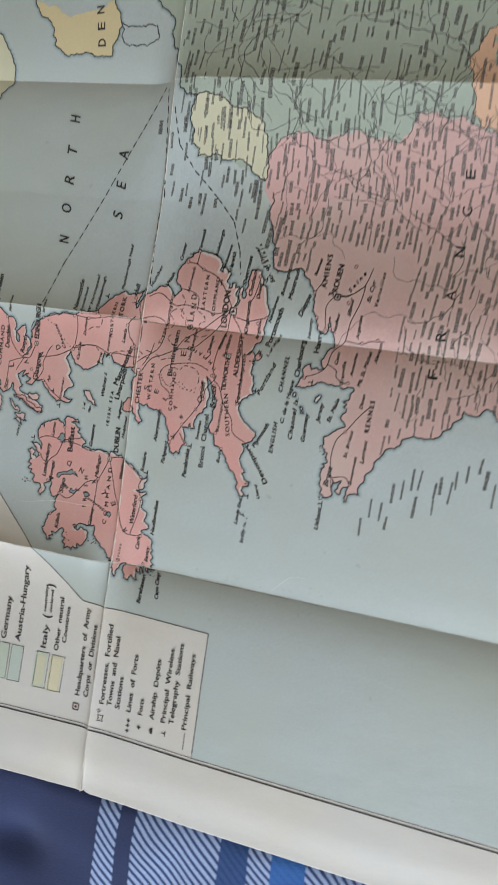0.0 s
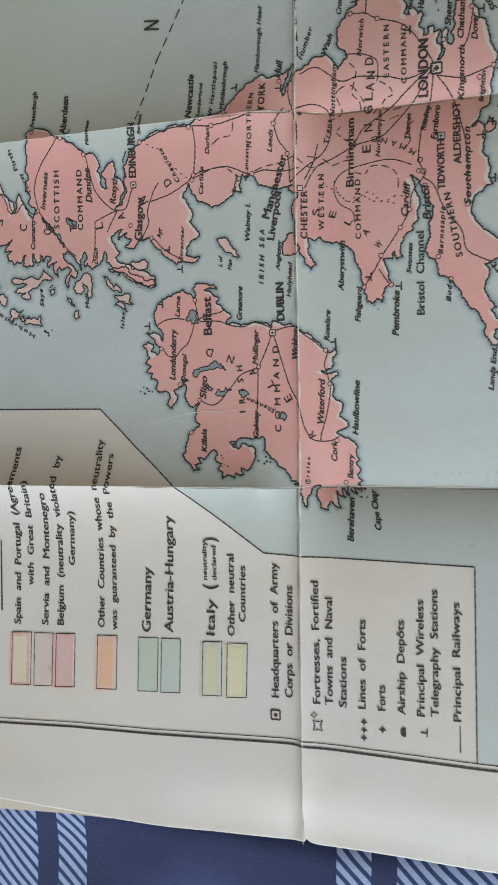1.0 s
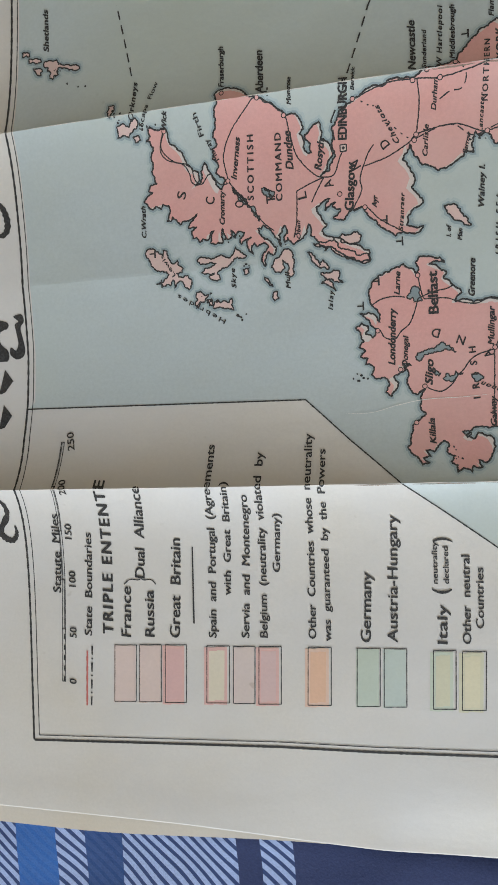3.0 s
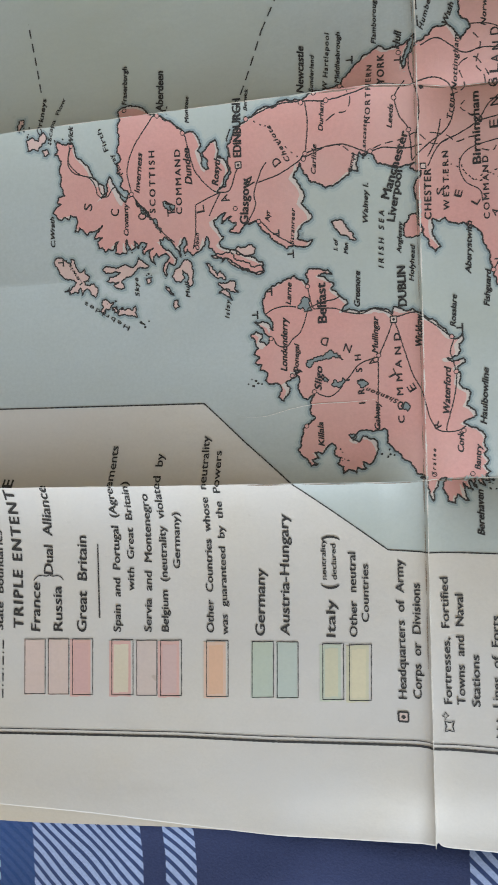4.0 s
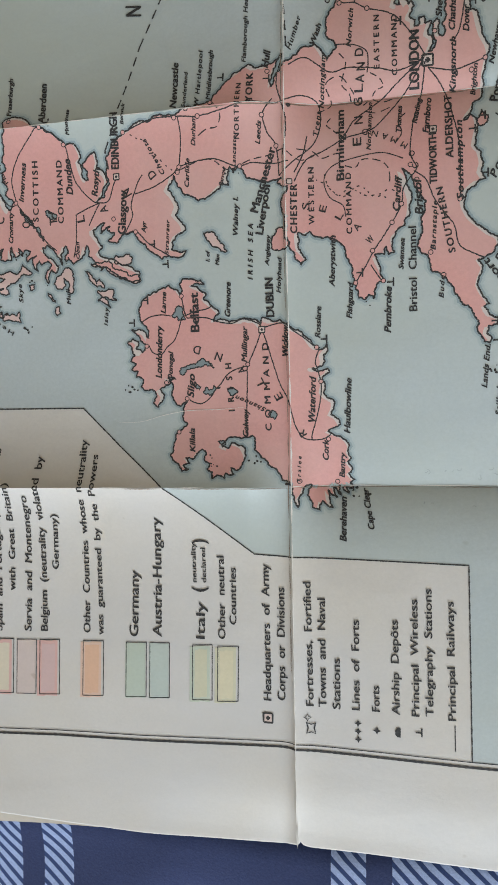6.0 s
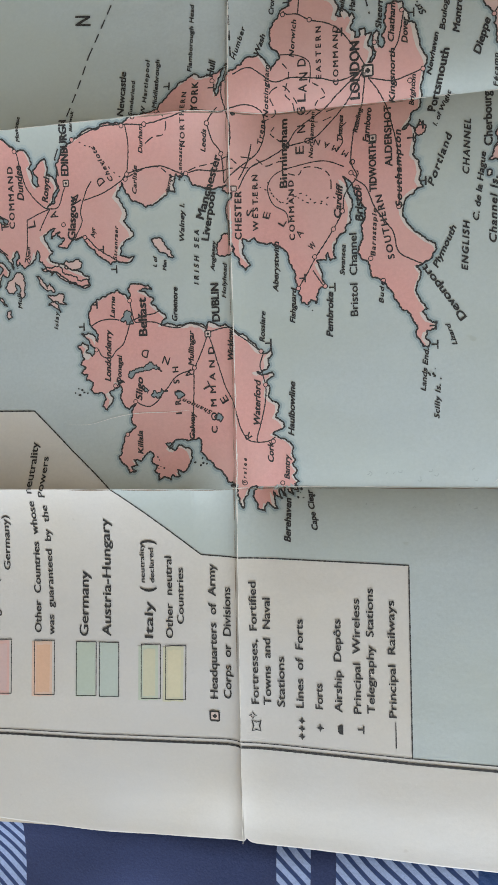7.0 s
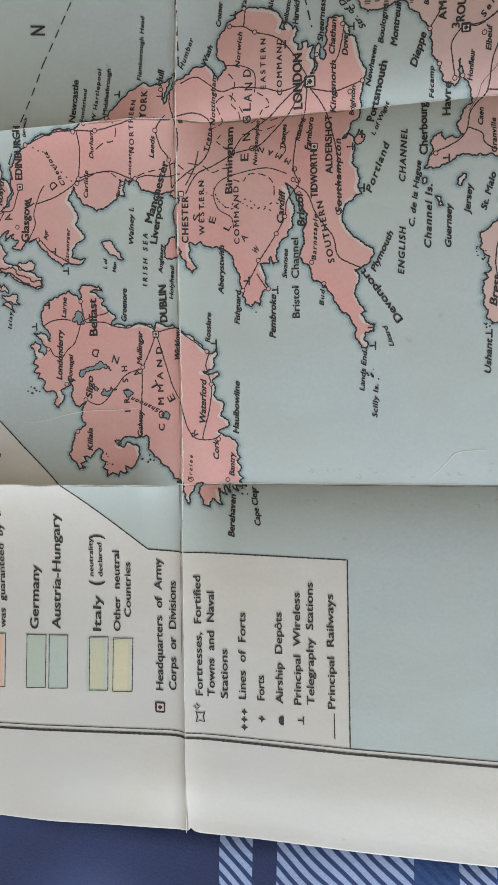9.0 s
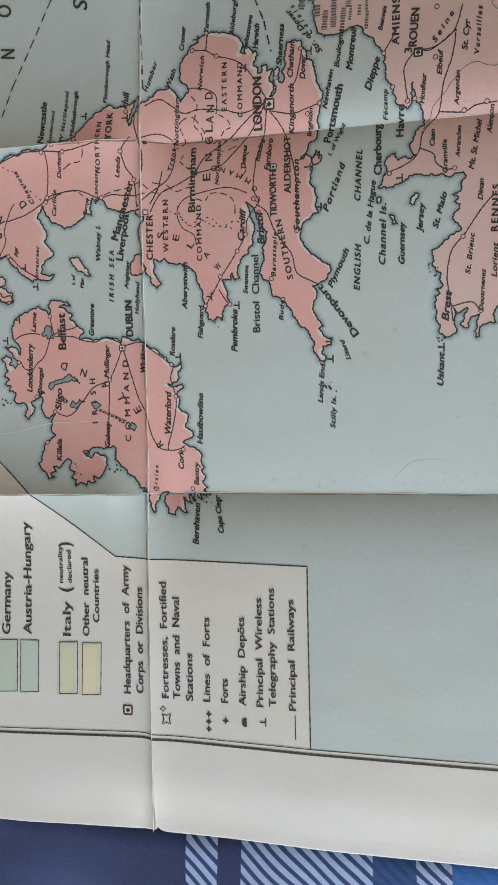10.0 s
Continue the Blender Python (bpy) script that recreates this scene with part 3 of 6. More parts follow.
IRELAND_A = [(-51.4, 61.2), (-51.9, 66.1), (-50.2, 68.9), (-47.1, 70.7), (-43.9, 71.9), (-40.8, 73.1), (-37.8, 71.2), (-36.5, 69.2), (-37.2, 73.1), (-36.3, 74.5), (-32.7, 74.7), (-29.7, 74.2), (-28.3, 72.6), (-31.7, 73.1), (-33.1, 72.4), (-29.8, 70.7), (-27.8, 69.7), (-28.8, 67.8), (-26.5, 65.8), (-24.5, 64.2), (-23.4, 62.8), (-25.0, 61.6), (-25.4, 60.1), (-23.0, 60.9), (-20.1, 59.8), (-17.1, 60.1), (-13.2, 60.4), (-10.3, 59.9), (-9.0, 58.4), (-8.4, 60.8), (-5.5, 59.5), (-2.6, 59.8), (0.4, 58.4), (1.8, 56.5), (4.9, 55.0), (6.7, 53.1), (8.1, 51.2), (9.8, 49.6), (12.2, 50.1), (12.8, 51.4), (13.1, 49.5), (11.6, 47.7), (12.1, 45.5), (11.1, 44.0), (7.8, 43.4), (9.3, 42.2)]
IRELAND_B = [(13.0, 43.2), (13.5, 41.8), (11.1, 40.3), (12.0, 38.1), (11.3, 35.3), (12.8, 33.4), (15.0, 32.1), (14.6, 29.6), (13.6, 27.8), (15.4, 26.8), (16.7, 24.6), (14.8, 23.5), (12.5, 22.2), (14.3, 21.2), (16.6, 20.6), (18.4, 19.3), (19.5, 17.4), (18.9, 15.5), (20.1, 13.2), (18.8, 12.1), (20.4, 9.8), (19.0, 8.2), (21.0, 5.9), (19.4, 5.0), (20.6, 2.9), (17.9, 3.6), (19.1, 1.2), (17.2, 2.5), (15.6, 4.0), (16.6, 0.7), (15.3, 2.1), (14.1, 3.6), (15.3, -0.1), (12.9, 1.2), (11.9, 2.6), (12.9, -1.5), (13.9, -3.4), (11.7, -2.4), (10.2, -1.1), (9.5, -4.2), (7.1, -3.2), (6.2, -0.4), (5.7, 2.8), (6.9, 4.3), (4.8, 4.0), (4.0, 1.6)]
IRELAND_C = [(2.6, -0.2), (2.5, -3.0), (1.4, -1.0), (0.6, 2.5), (-0.2, 5.7), (-2.6, 6.3), (-3.9, 8.9), (-6.1, 10.8), (-7.6, 12.7), (-9.5, 13.8), (-11.8, 16.5), (-11.5, 18.9), (-12.5, 21.3), (-14.4, 20.8), (-16.5, 20.4), (-19.3, 20.8), (-22.2, 19.5), (-23.5, 18.1), (-21.1, 17.1), (-19.6, 19.0), (-16.2, 18.0), (-14.7, 14.3), (-15.9, 11.5), (-17.7, 9.7), (-19.7, 10.6), (-18.5, 8.4), (-21.5, 8.8), (-21.9, 7.0), (-24.4, 8.2), (-26.2, 7.0), (-26.0, 9.1), (-28.1, 10.2), (-27.1, 12.1), (-29.2, 13.4), (-28.5, 15.3), (-30.0, 16.8), (-31.9, 15.3), (-33.1, 13.4), (-35.8, 14.0), (-34.2, 12.1), (-36.6, 11.6), (-34.4, 10.1), (-36.8, 9.5), (-38.2, 11.7), (-40.1, 13.1), (-41.3, 15.1)]
IRELAND_D = [(-40.1, 18.2), (-39.6, 21.0), (-37.7, 23.5), (-35.3, 25.4), (-37.0, 27.7), (-37.0, 30.6), (-35.4, 33.1), (-37.8, 31.6), (-39.9, 33.2), (-41.1, 35.6), (-40.5, 37.5), (-41.5, 40.4), (-39.4, 41.0), (-41.9, 41.8), (-41.5, 39.5), (-43.5, 38.5), (-45.2, 37.6), (-43.6, 35.6), (-44.6, 33.3), (-46.0, 31.4), (-47.7, 32.8), (-46.6, 35.7), (-48.1, 37.7), (-50.8, 37.4), (-52.2, 38.8), (-51.4, 41.3), (-53.9, 42.1), (-53.2, 44.1), (-55.5, 44.7), (-53.8, 46.7), (-55.9, 47.7), (-54.2, 49.6), (-55.2, 51.6), (-56.8, 54.0), (-54.7, 55.5), (-52.6, 54.4), (-53.7, 51.9), (-51.3, 50.5), (-50.0, 53.0), (-52.6, 56.4), (-55.3, 58.5), (-52.5, 58.7), (-49.9, 57.3), (-48.9, 55.3), (-49.0, 58.2)]
IRELAND = IRELAND_A + IRELAND_B + IRELAND_C + IRELAND_D
LEWIS = [(-127.4, 84.6), (-125.9, 85.6), (-123.8, 84.6), (-121.2, 82.8), (-121.1, 84.8), (-119.7, 84.2), (-119.0, 81.3), (-117.8, 79.8), (-116.1, 81.0), (-115.8, 79.1), (-114.2, 78.0), (-114.6, 76.5), (-116.7, 76.6), (-116.0, 75.3), (-112.7, 75.5), (-111.5, 72.4), (-112.6, 70.6), (-114.2, 71.9), (-115.5, 73.9), (-117.7, 71.6), (-118.1, 74.5), (-119.1, 72.6), (-121.8, 72.5), (-123.1, 73.9), (-120.5, 75.1), (-119.4, 76.5), (-121.4, 77.6), (-123.5, 77.8), (-126.1, 81.3)]
UIST = [(-110.0, 69.6), (-108.6, 69.9), (-107.1, 68.3), (-105.6, 68.7), (-107.2, 66.4), (-108.8, 66.5), (-109.7, 64.3), (-110.9, 65.3), (-109.8, 67.1), (-110.3, 68.5)]
BARRA = [(-104.4, 64.8), (-102.7, 66.6), (-101.8, 65.6), (-99.7, 65.8), (-98.8, 65.4), (-97.7, 66.8), (-97.3, 62.8), (-99.3, 63.5), (-101.8, 64.1), (-104.5, 63.9)]
SKYE = [(-109.0, 79.8), (-107.5, 81.2), (-102.9, 80.4), (-99.9, 80.9), (-98.0, 80.0), (-96.3, 81.2), (-95.4, 83.5), (-93.9, 81.9), (-91.7, 80.2), (-92.5, 79.5), (-95.0, 80.1), (-96.4, 78.7), (-98.0, 77.5), (-100.4, 76.8), (-102.2, 75.1), (-101.3, 73.1), (-103.9, 73.3), (-105.2, 74.4), (-103.1, 75.5), (-106.2, 75.4), (-107.8, 75.9), (-104.4, 77.5), (-102.4, 78.5), (-105.6, 78.7), (-108.0, 78.8)]
MULL = [(-82.8, 77.2), (-80.5, 79.2), (-78.5, 81.2), (-77.0, 80.7), (-76.3, 78.4), (-75.8, 76.6), (-76.4, 72.6), (-77.4, 72.1), (-77.8, 74.5), (-78.1, 76.4), (-79.6, 77.8), (-79.1, 75.0), (-80.7, 73.7), (-82.2, 74.0), (-83.5, 75.7)]
ISLAY = [(-67.3, 72.5), (-64.7, 72.3), (-61.2, 72.6), (-61.7, 70.3), (-60.2, 68.9), (-63.0, 69.4), (-64.8, 70.5), (-63.1, 67.3), (-62.6, 66.3), (-64.9, 68.3), (-67.3, 69.1), (-64.8, 70.1), (-67.0, 71.8)]
JURA = [(-71.4, 79.5), (-70.0, 79.2), (-68.3, 76.8), (-67.4, 74.9), (-66.4, 76.7), (-65.2, 75.3), (-64.7, 73.4), (-67.1, 74.0), (-68.4, 75.0), (-70.1, 77.5)]
ARRAN = [(-60.6, 83.4), (-59.6, 84.2), (-56.9, 83.9), (-55.0, 84.5), (-53.8, 83.3), (-54.6, 81.2), (-57.0, 80.9), (-60.1, 81.5)]
KINTYRE = [(-69.2, 82.0), (-67.1, 82.4), (-64.3, 82.5), (-62.5, 82.7), (-61.3, 80.4), (-58.9, 79.3), (-56.2, 78.5), (-54.4, 76.9), (-51.7, 77.2), (-50.9, 75.3), (-52.7, 74.4), (-56.3, 75.8), (-59.9, 77.0), (-61.7, 78.1), (-63.5, 80.6), (-65.7, 79.3), (-64.9, 80.7), (-67.2, 80.9)]
COLL = [(-86.2, 72.8), (-84.7, 71.8), (-83.3, 69.4), (-84.4, 69.9), (-85.7, 71.5)]
MAN = [(-27.9, 89.7), (-25.1, 90.0), (-23.0, 87.3), (-20.9, 85.1), (-19.9, 83.0), (-22.1, 83.4), (-25.3, 85.4), (-27.0, 87.6)]
ANGLESEY = [(-4.4, 87), (-3.1, 89.2), (-0.9, 89.7), (0.5, 86.4), (1.6, 84.5), (-1.4, 82.4), (-4.9, 83.1)]
WIGHT = [(62.2, 122.1), (64.1, 119.9), (63.7, 117.6), (61.9, 116.6), (60.4, 119.1)]
ORKNEY = [(-133.9, 126.1), (-131.2, 126.9), (-129.4, 125.6), (-126.8, 128.1), (-126.1, 126.3), (-128.2, 124.4), (-130.0, 122.5), (-134.1, 122.7)]
HOY = [(-128.6, 122.4), (-126.4, 122.6), (-125.9, 121.2), (-128.0, 120.6)]
SANDAY = [(-136.5, 133.4), (-134.5, 133.5), (-134.9, 131.0), (-135.8, 129.1), (-137.0, 131.3)]
SHETLAND = [(-161.7, 153.4), (-159.5, 153.9), (-158.4, 153.3), (-156.9, 153.6), (-156.2, 151.9), (-152.9, 151.4), (-148.5, 150.1), (-148.1, 149.0), (-149.6, 148.6), (-154.0, 150.3), (-156.0, 150.7), (-156.8, 149.6), (-156.1, 148.2), (-157.9, 148.1), (-158.3, 146.7), (-159.4, 147.3), (-159.0, 149.3), (-160.6, 150.2), (-160.1, 151.3), (-161.9, 152.2)]
YELL = [(-167.7, 155.8), (-166.2, 155.1), (-163.3, 154.9), (-162.8, 153.8), (-165.1, 153.5), (-167.7, 154.2)]
TIREE = [(-83.3, 67.6), (-82.0, 67.8), (-81.5, 65.6), (-83.1, 64.7)]
BENBECULA = [(-106.3, 66.9), (-104.7, 67.1), (-104.4, 64.8), (-105.8, 64.9)]
UNST = [(-170.4, 158.3), (-167.7, 157.8), (-167.3, 156.3), (-170.2, 156.6)]
WALLS = [(-165.9, 151.8), (-163.9, 151.7), (-162.3, 150.4), (-163.2, 150.0), (-162.8, 148.9), (-164.6, 149.6), (-165.5, 150.9)]
RUM = [(-93.2, 75.8), (-91.2, 76.0), (-91.3, 74.5), (-92.9, 74.1)]
GUERNSEY = [(86.7, 97.7), (88.2, 97.3), (89.3, 94.5), (87.8, 94.6)]
JERSEY = [(93.8, 102.9), (95.2, 104.3), (96.3, 103.8), (95.2, 102), (94.8, 100.6), (93.4, 101)]
ALDERNEY = [(82.6, 103.7), (83.9, 103.6), (83.9, 102.1), (82.6, 102.2)]
FRENCH_COAST_A = [(55.9, 195.6), (55, 187), (57.1, 181.1), (59.1, 175.3), (61.1, 169.6), (61.8, 164), (65.1, 159.2), (65.5, 159.9), (70.3, 159.9), (76.4, 161.6), (78.8, 158.4), (81.6, 156.1), (83.8, 153.4), (85.3, 150.9), (85.7, 147.1), (86.5, 142.3), (88.0, 138.5), (88.9, 135.7), (91.6, 134.2), (92.9, 133.2), (94.4, 135.2), (93.9, 137.9), (94.5, 141.5), (95.4, 137.7), (95.9, 135.0), (97.7, 132.3), (98.4, 129.4), (98.4, 127.7), (96.6, 126.9), (95.3, 124.0), (93.4, 120.7), (93.9, 118.7), (95.4, 117.2), (93.9, 116.0), (92.1, 116.9), (89.8, 115.8), (88.7, 118.4), (86.9, 117.4), (85.6, 116.1), (85.9, 113.2), (84.6, 109.5), (83.1, 106.8), (84.6, 107.0), (87.7, 106.8), (89.6, 107.6), (92.0, 108.9)]
FRENCH_COAST_B = [(95.1, 110.6), (98.8, 109.9), (102.4, 109.6), (106.0, 108.7), (107.8, 109.9), (110.5, 110.2), (111.4, 108.9), (110.1, 107.1), (109.6, 103.8), (107.2, 103.1), (109.0, 102.0), (107.7, 100.6), (109.5, 99.7), (109.0, 97.9), (107.7, 96.9), (107.2, 94.7), (108.9, 93.1), (109.6, 90.9), (107.7, 90.1), (105.9, 89.3), (104.0, 87.5), (102.2, 85.8), (100.4, 85.0), (100.9, 83.1), (100.4, 80.3), (101.6, 78.4), (103.4, 77.4), (102.7, 75.6), (103.9, 73.6), (101.6, 72.4), (103.0, 70.9), (101.2, 70.1), (101.2, 67.3), (101.5, 63.5), (102.9, 60.7), (102.6, 57.9), (105.6, 56.5), (108.0, 57.7), (107.5, 61.4), (107.1, 66.1), (108.4, 64.2), (110.2, 65.0), (111.6, 65.9), (110.5, 63.1), (109.3, 60.4), (112.0, 59.4)]
FRENCH_COAST_C = [(113.4, 63.0), (115.5, 63.8), (114.6, 60.2), (114.3, 56.0), (115.5, 56.5), (116.4, 60.1), (119.1, 60.9), (120.8, 60.5), (119.6, 63.3), (122.4, 67.6), (125.4, 74), (128.6, 80.4), (132.7, 84.7), (136.7, 89.1), (143.6, 91.2), (150.7, 91.7), (157.3, 97.4), (161.5, 102.7), (162, 105.9), (168.1, 104.7), (171.5, 108.3), (177.1, 103.5)]
FRENCH_COAST = FRENCH_COAST_A + FRENCH_COAST_B + FRENCH_COAST_C
FRENCH_BORDER = [(157.3, 229.3), (149.4, 230.9), (145.8, 232.2), (141.3, 235.8), (134.2, 234.1), (128.7, 237.2), (121.9, 236.1), (118.1, 226.8), (113.1, 222.2), (100.2, 224.6), (94.5, 227.9), (87.9, 225.1), (76.3, 222.6), (69.9, 225.4), (60.6, 223.5), (55.6, 218.6), (52.1, 210.6), (51.2, 200.5)]
BELGIAN_LAND = [(51.4, 201), (52.1, 210.6), (55.6, 218.6), (60.6, 223.5), (69.9, 225.4), (76.3, 222.6), (83.7, 219.9), (87.8, 210.4), (89.8, 200.1), (85.2, 194.1), (80.4, 189.1), (72.7, 185.3), (64, 186.8), (57.5, 184.7), (54, 192.6)]
DUTCH_COAST = [(13.7, 241.3), (11.1, 235.7), (10.5, 229.5), (12.8, 224.8), (12.3, 218.3), (16.3, 215.3), (15.6, 211.4), (22.2, 211.2), (25.6, 213), (31.9, 210.1), (42.7, 208), (51.1, 201), (52.1, 210.6), (50.7, 221.6), (48.7, 229.2), (40.7, 234), (34.7, 236.4), (28.6, 239.7), (22.6, 241.5)]
GERMAN_COAST = [(13.7, 241.3), (7.4, 242), (3, 246.4), (3.4, 252.4), (-0.3, 257.8), (0.3, 263), (-5.7, 272.3), (-4.5, 277.7), (-9.1, 283.3), (-16.1, 288.9)]
DANISH_LAND = [(-86.5, 289.4), (-83.8, 283.7), (-78.6, 280.3), (-73.7, 272.4), (-72.5, 266.8), (-67.5, 263.5), (-60.7, 261.9), (-41.5, 261.6), (-38.3, 262.2), (-35.5, 272.5), (-35.8, 280.8), (-39.5, 289.1)]
DANISH_ISLE = [(-34.2, 278), (-27, 275.8), (-14.5, 276.4), (-13.1, 269.9), (-19.6, 266.7), (-29.1, 266.6), (-34, 270.9)]
SWISS_LAND = [(150, 275.9), (146.3, 272.1), (144.1, 267.5), (141.5, 262.7), (140.6, 256.3), (143.3, 248.3), (145.7, 241.8), (149.4, 230.9), (157.3, 229.3)]
NORSE_LAND = [(-106.9, 272.2), (-101.4, 265.4), (-97.6, 259.8), (-96, 253.3), (-96.4, 247.6), (-100.7, 242.9), (-103.2, 238.3)]
RAILS = []
RAILS.append([(-8.9, 56.5), (-11.1, 50.9), (-13.9, 44.8), (-14.1, 41.6), (-14.3, 34.9), (-14.5, 27.4), (-14.4, 21.3)])
RAILS.append([(-8.9, 56.5), (-7.6, 53.6), (-5.4, 46.0), (-3.0, 38.4), (-0.5, 33.7), (0.8, 29.0), (2.0, 24.3), (4.2, 20.5), (7.3, 19.5), (11.0, 19.8), (13.4, 21.2)])
RAILS.append([(-9.0, 57.8), (-10.4, 59.0), (-15.2, 60.5), (-19.1, 59.2), (-24.0, 60.0), (-28.0, 61.5), (-33.0, 61.7), (-35.0, 62.0), (-35.9, 65.3), (-36.5, 68.6)])
RAILS.append([(-8.3, 57.4), (-1.6, 58.6), (1.8, 56.0), (5.8, 53.1), (8.5, 50.8), (10.5, 50.0)])
RAILS.append([(10.1, 49.3), (8.9, 45.6), (9.6, 42.8), (10.7, 38.1), (10.2, 32.5), (8.9, 26.9), (7.3, 21.3), (7.3, 19.5)])
RAILS.append([(-36.6, 62.1), (-39.2, 54.9), (-42.3, 52.1), (-44.4, 49.7), (-47.5, 50.4), (-48.9, 52.9)])
RAILS.append([(-51.5, 60.8), (-48.3, 62.6), (-44.2, 63.2), (-40.7, 62.7)])
RAILS.append([(-34.6, 33.9), (-33.4, 33.1), (-30.3, 32.4), (-27.3, 34.3), (-25.3, 37.1), (-23.4, 39.0), (-21.3, 41.8), (-18.4, 43.6), (-13.9, 44.8)])
RAILS.append([(-36.6, 62.1), (-31.9, 63.8), (-27.9, 64.4), (-25.9, 65.4)])
RAILS.append([(-117.9, 122.5), (-119.4, 117.4), (-117.4, 114.0), (-111.9, 111.9), (-109.8, 108.6), (-109.4, 106.2), (-107.9, 104.7)])
RAILS.append([(-117.7, 122.2), (-119, 117.7), (-115.1, 113.2), (-109.6, 111.3), (-108.1, 106.6), (-105.8, 104.9), (-102.8, 107.8), (-99.5, 104.2), (-96.7, 104.9), (-97.7, 112.5), (-94.6, 119.9), (-88.5, 126.5), (-84.8, 128.7), (-76.9, 123.5), (-75.2, 117.5), (-73.2, 110), (-68, 103.8), (-64.8, 102.5), (-61.5, 103), (-59.4, 108), (-58.2, 109.9)])
RAILS.append([(-96.7, 104.9), (-91, 97.4), (-85.6, 90.5), (-82, 87.4)])
RAILS.append([(-64.8, 102.5), (-67.4, 98.4), (-69.2, 95.1)])
RAILS.append([(-73.8, 99.2), (-74.3, 90.2), (-75.5, 84.6)])
RAILS.append([(-73.8, 99.2), (-69.1, 101.1), (-64.8, 102.5)])
RAILS.append([(-48.7, 110.5), (-50.7, 107.7), (-53.3, 101), (-53, 97), (-55.9, 91.2), (-51.9, 91.9), (-47.7, 87.7), (-40.4, 83)])
RAILS.append([(-51.8, 104.4), (-44.6, 106.3), (-37.9, 109.7), (-35.6, 111.8), (-29.1, 113.2), (-22.8, 113.3), (-15.7, 110.3), (-10.5, 111.1), (-4.2, 110.3), (1.6, 110.7)])
RAILS.append([(-53, 124.8), (-44.3, 127.4), (-34.7, 127.4), (-27.9, 126.8), (-18.9, 128.1), (-10.9, 129.8), (-1.8, 129.4), (5.2, 132), (10.6, 129.9), (11.8, 122.6), (9.4, 115.7), (3.4, 110.8), (-1.6, 106.2)])
RAILS.append([(-34.7, 127.4), (-34.3, 120.6), (-35.6, 111.8)])
RAILS.append([(-6.7, 125.7), (-5.2, 120.3), (-2.4, 115.8), (-1.6, 106.2)])
RAILS.append([(-3.3, 130.8), (-5.6, 127.8), (-6.7, 125.7)])
RAILS.append([(0.1, 144.3), (-2, 135.8), (0.9, 124), (-0.3, 112.7)])
RAILS.append([(45.2, 140.5), (43.3, 138.9), (36.5, 136.9), (30.7, 138.3), (20.9, 139.6), (14.9, 138.9), (7.3, 143.8), (1.9, 141.5)])
RAILS.append([(45.2, 140.5), (36.4, 133.3), (30.4, 128.3), (22.7, 122.8), (18.8, 117.1), (12.9, 113.5), (7.1, 110.8), (3.3, 104)])
RAILS.append([(45.2, 140.5), (40.2, 132.1), (32.5, 122.9), (27.7, 118.9), (18.8, 117.1)])
RAILS.append([(45.2, 138.7), (44, 130), (41.3, 120.1), (40.4, 110.4), (42.3, 105.4), (40.4, 102.7)])
RAILS.append([(40.4, 102.7), (38.1, 99.1), (37.5, 94.4), (34.5, 88.8), (28.6, 80.2), (26.2, 76), (22.6, 70.4)])
RAILS.append([(41.4, 104.5), (45.2, 101.4), (48, 94.6), (53.6, 86.7), (55.4, 80.1), (62.8, 76)])
RAILS.append([(46.1, 136.9), (50.7, 130.3), (53.6, 120.9), (55.6, 109.1), (55.5, 94.5)])
RAILS.append([(46.1, 136.9), (53.7, 135.3), (59.3, 136.5), (63.1, 137.7)])
RAILS.append([(45.2, 140.5), (40.6, 148.2), (35, 154.3), (27.2, 157.1), (23.3, 159.4), (19.8, 159.8), (18.4, 160.9)])
RAILS.append([(23.3, 159.4), (23.8, 164.9)])
RAILS.append([(53.8, 143.6), (55.8, 147.5), (57.4, 156.4)])
RAILS.append([(27.6, 75.9), (30.5, 71.4), (31.5, 70.6)])
RAILS.append([(3.3, 106.9), (6.2, 112.8), (7.5, 118.7)])
RAILS.append([(84.4, 151.3), (87.2, 155.6), (89.1, 159.9)])
RAILS.append([(92.9, 136), (92.1, 141.4), (91.7, 146), (93.6, 149.4), (96, 151.5), (100, 151), (105.5, 154.4), (108.2, 157.7), (110, 164.7)])
RAILS.append([(96.7, 151.4), (101.9, 152.1), (108.2, 156.8)])
RAILS.append([(108.2, 156.8), (107.3, 148.8), (104.5, 140.2), (103.2, 131.5), (99.9, 127.7), (97.6, 124.2), (96.5, 118.4), (93.3, 114.8), (86.8, 111.9), (84.9, 110.7)])
RAILS.append([(103.2, 131.5), (110.9, 130.8), (115.3, 132.5), (121.6, 132.9)])
RAILS.append([(97, 119.3), (101.2, 117), (101.9, 114), (105.1, 111.5), (107.9, 111.6)])
RAILS.append([(110.3, 89), (115.7, 97), (120.2, 102.2)])
RAILS.append([(110.3, 89), (106.7, 84.6), (105.2, 76.4), (106.2, 68.9), (107.1, 61.5)])
RAILS.append([(106.6, 66.5), (112.9, 67.7), (115.5, 64.8)])
DASHED = []
DASHED.append([(-128.6, 143.2), (-133.9, 168.7)])
DASHED.append([(-60.8, 113.2), (-61.6, 119.1), (-57.4, 127.2), (-49.1, 153.4), (-28.4, 197.2), (-15.1, 225.1), (-5.5, 246.6)])
DASHED.append([(1.3, 147.4), (0.5, 163.4), (-0.4, 179.8), (1, 191.5), (-2.3, 233.5), (-3.8, 245.4)])
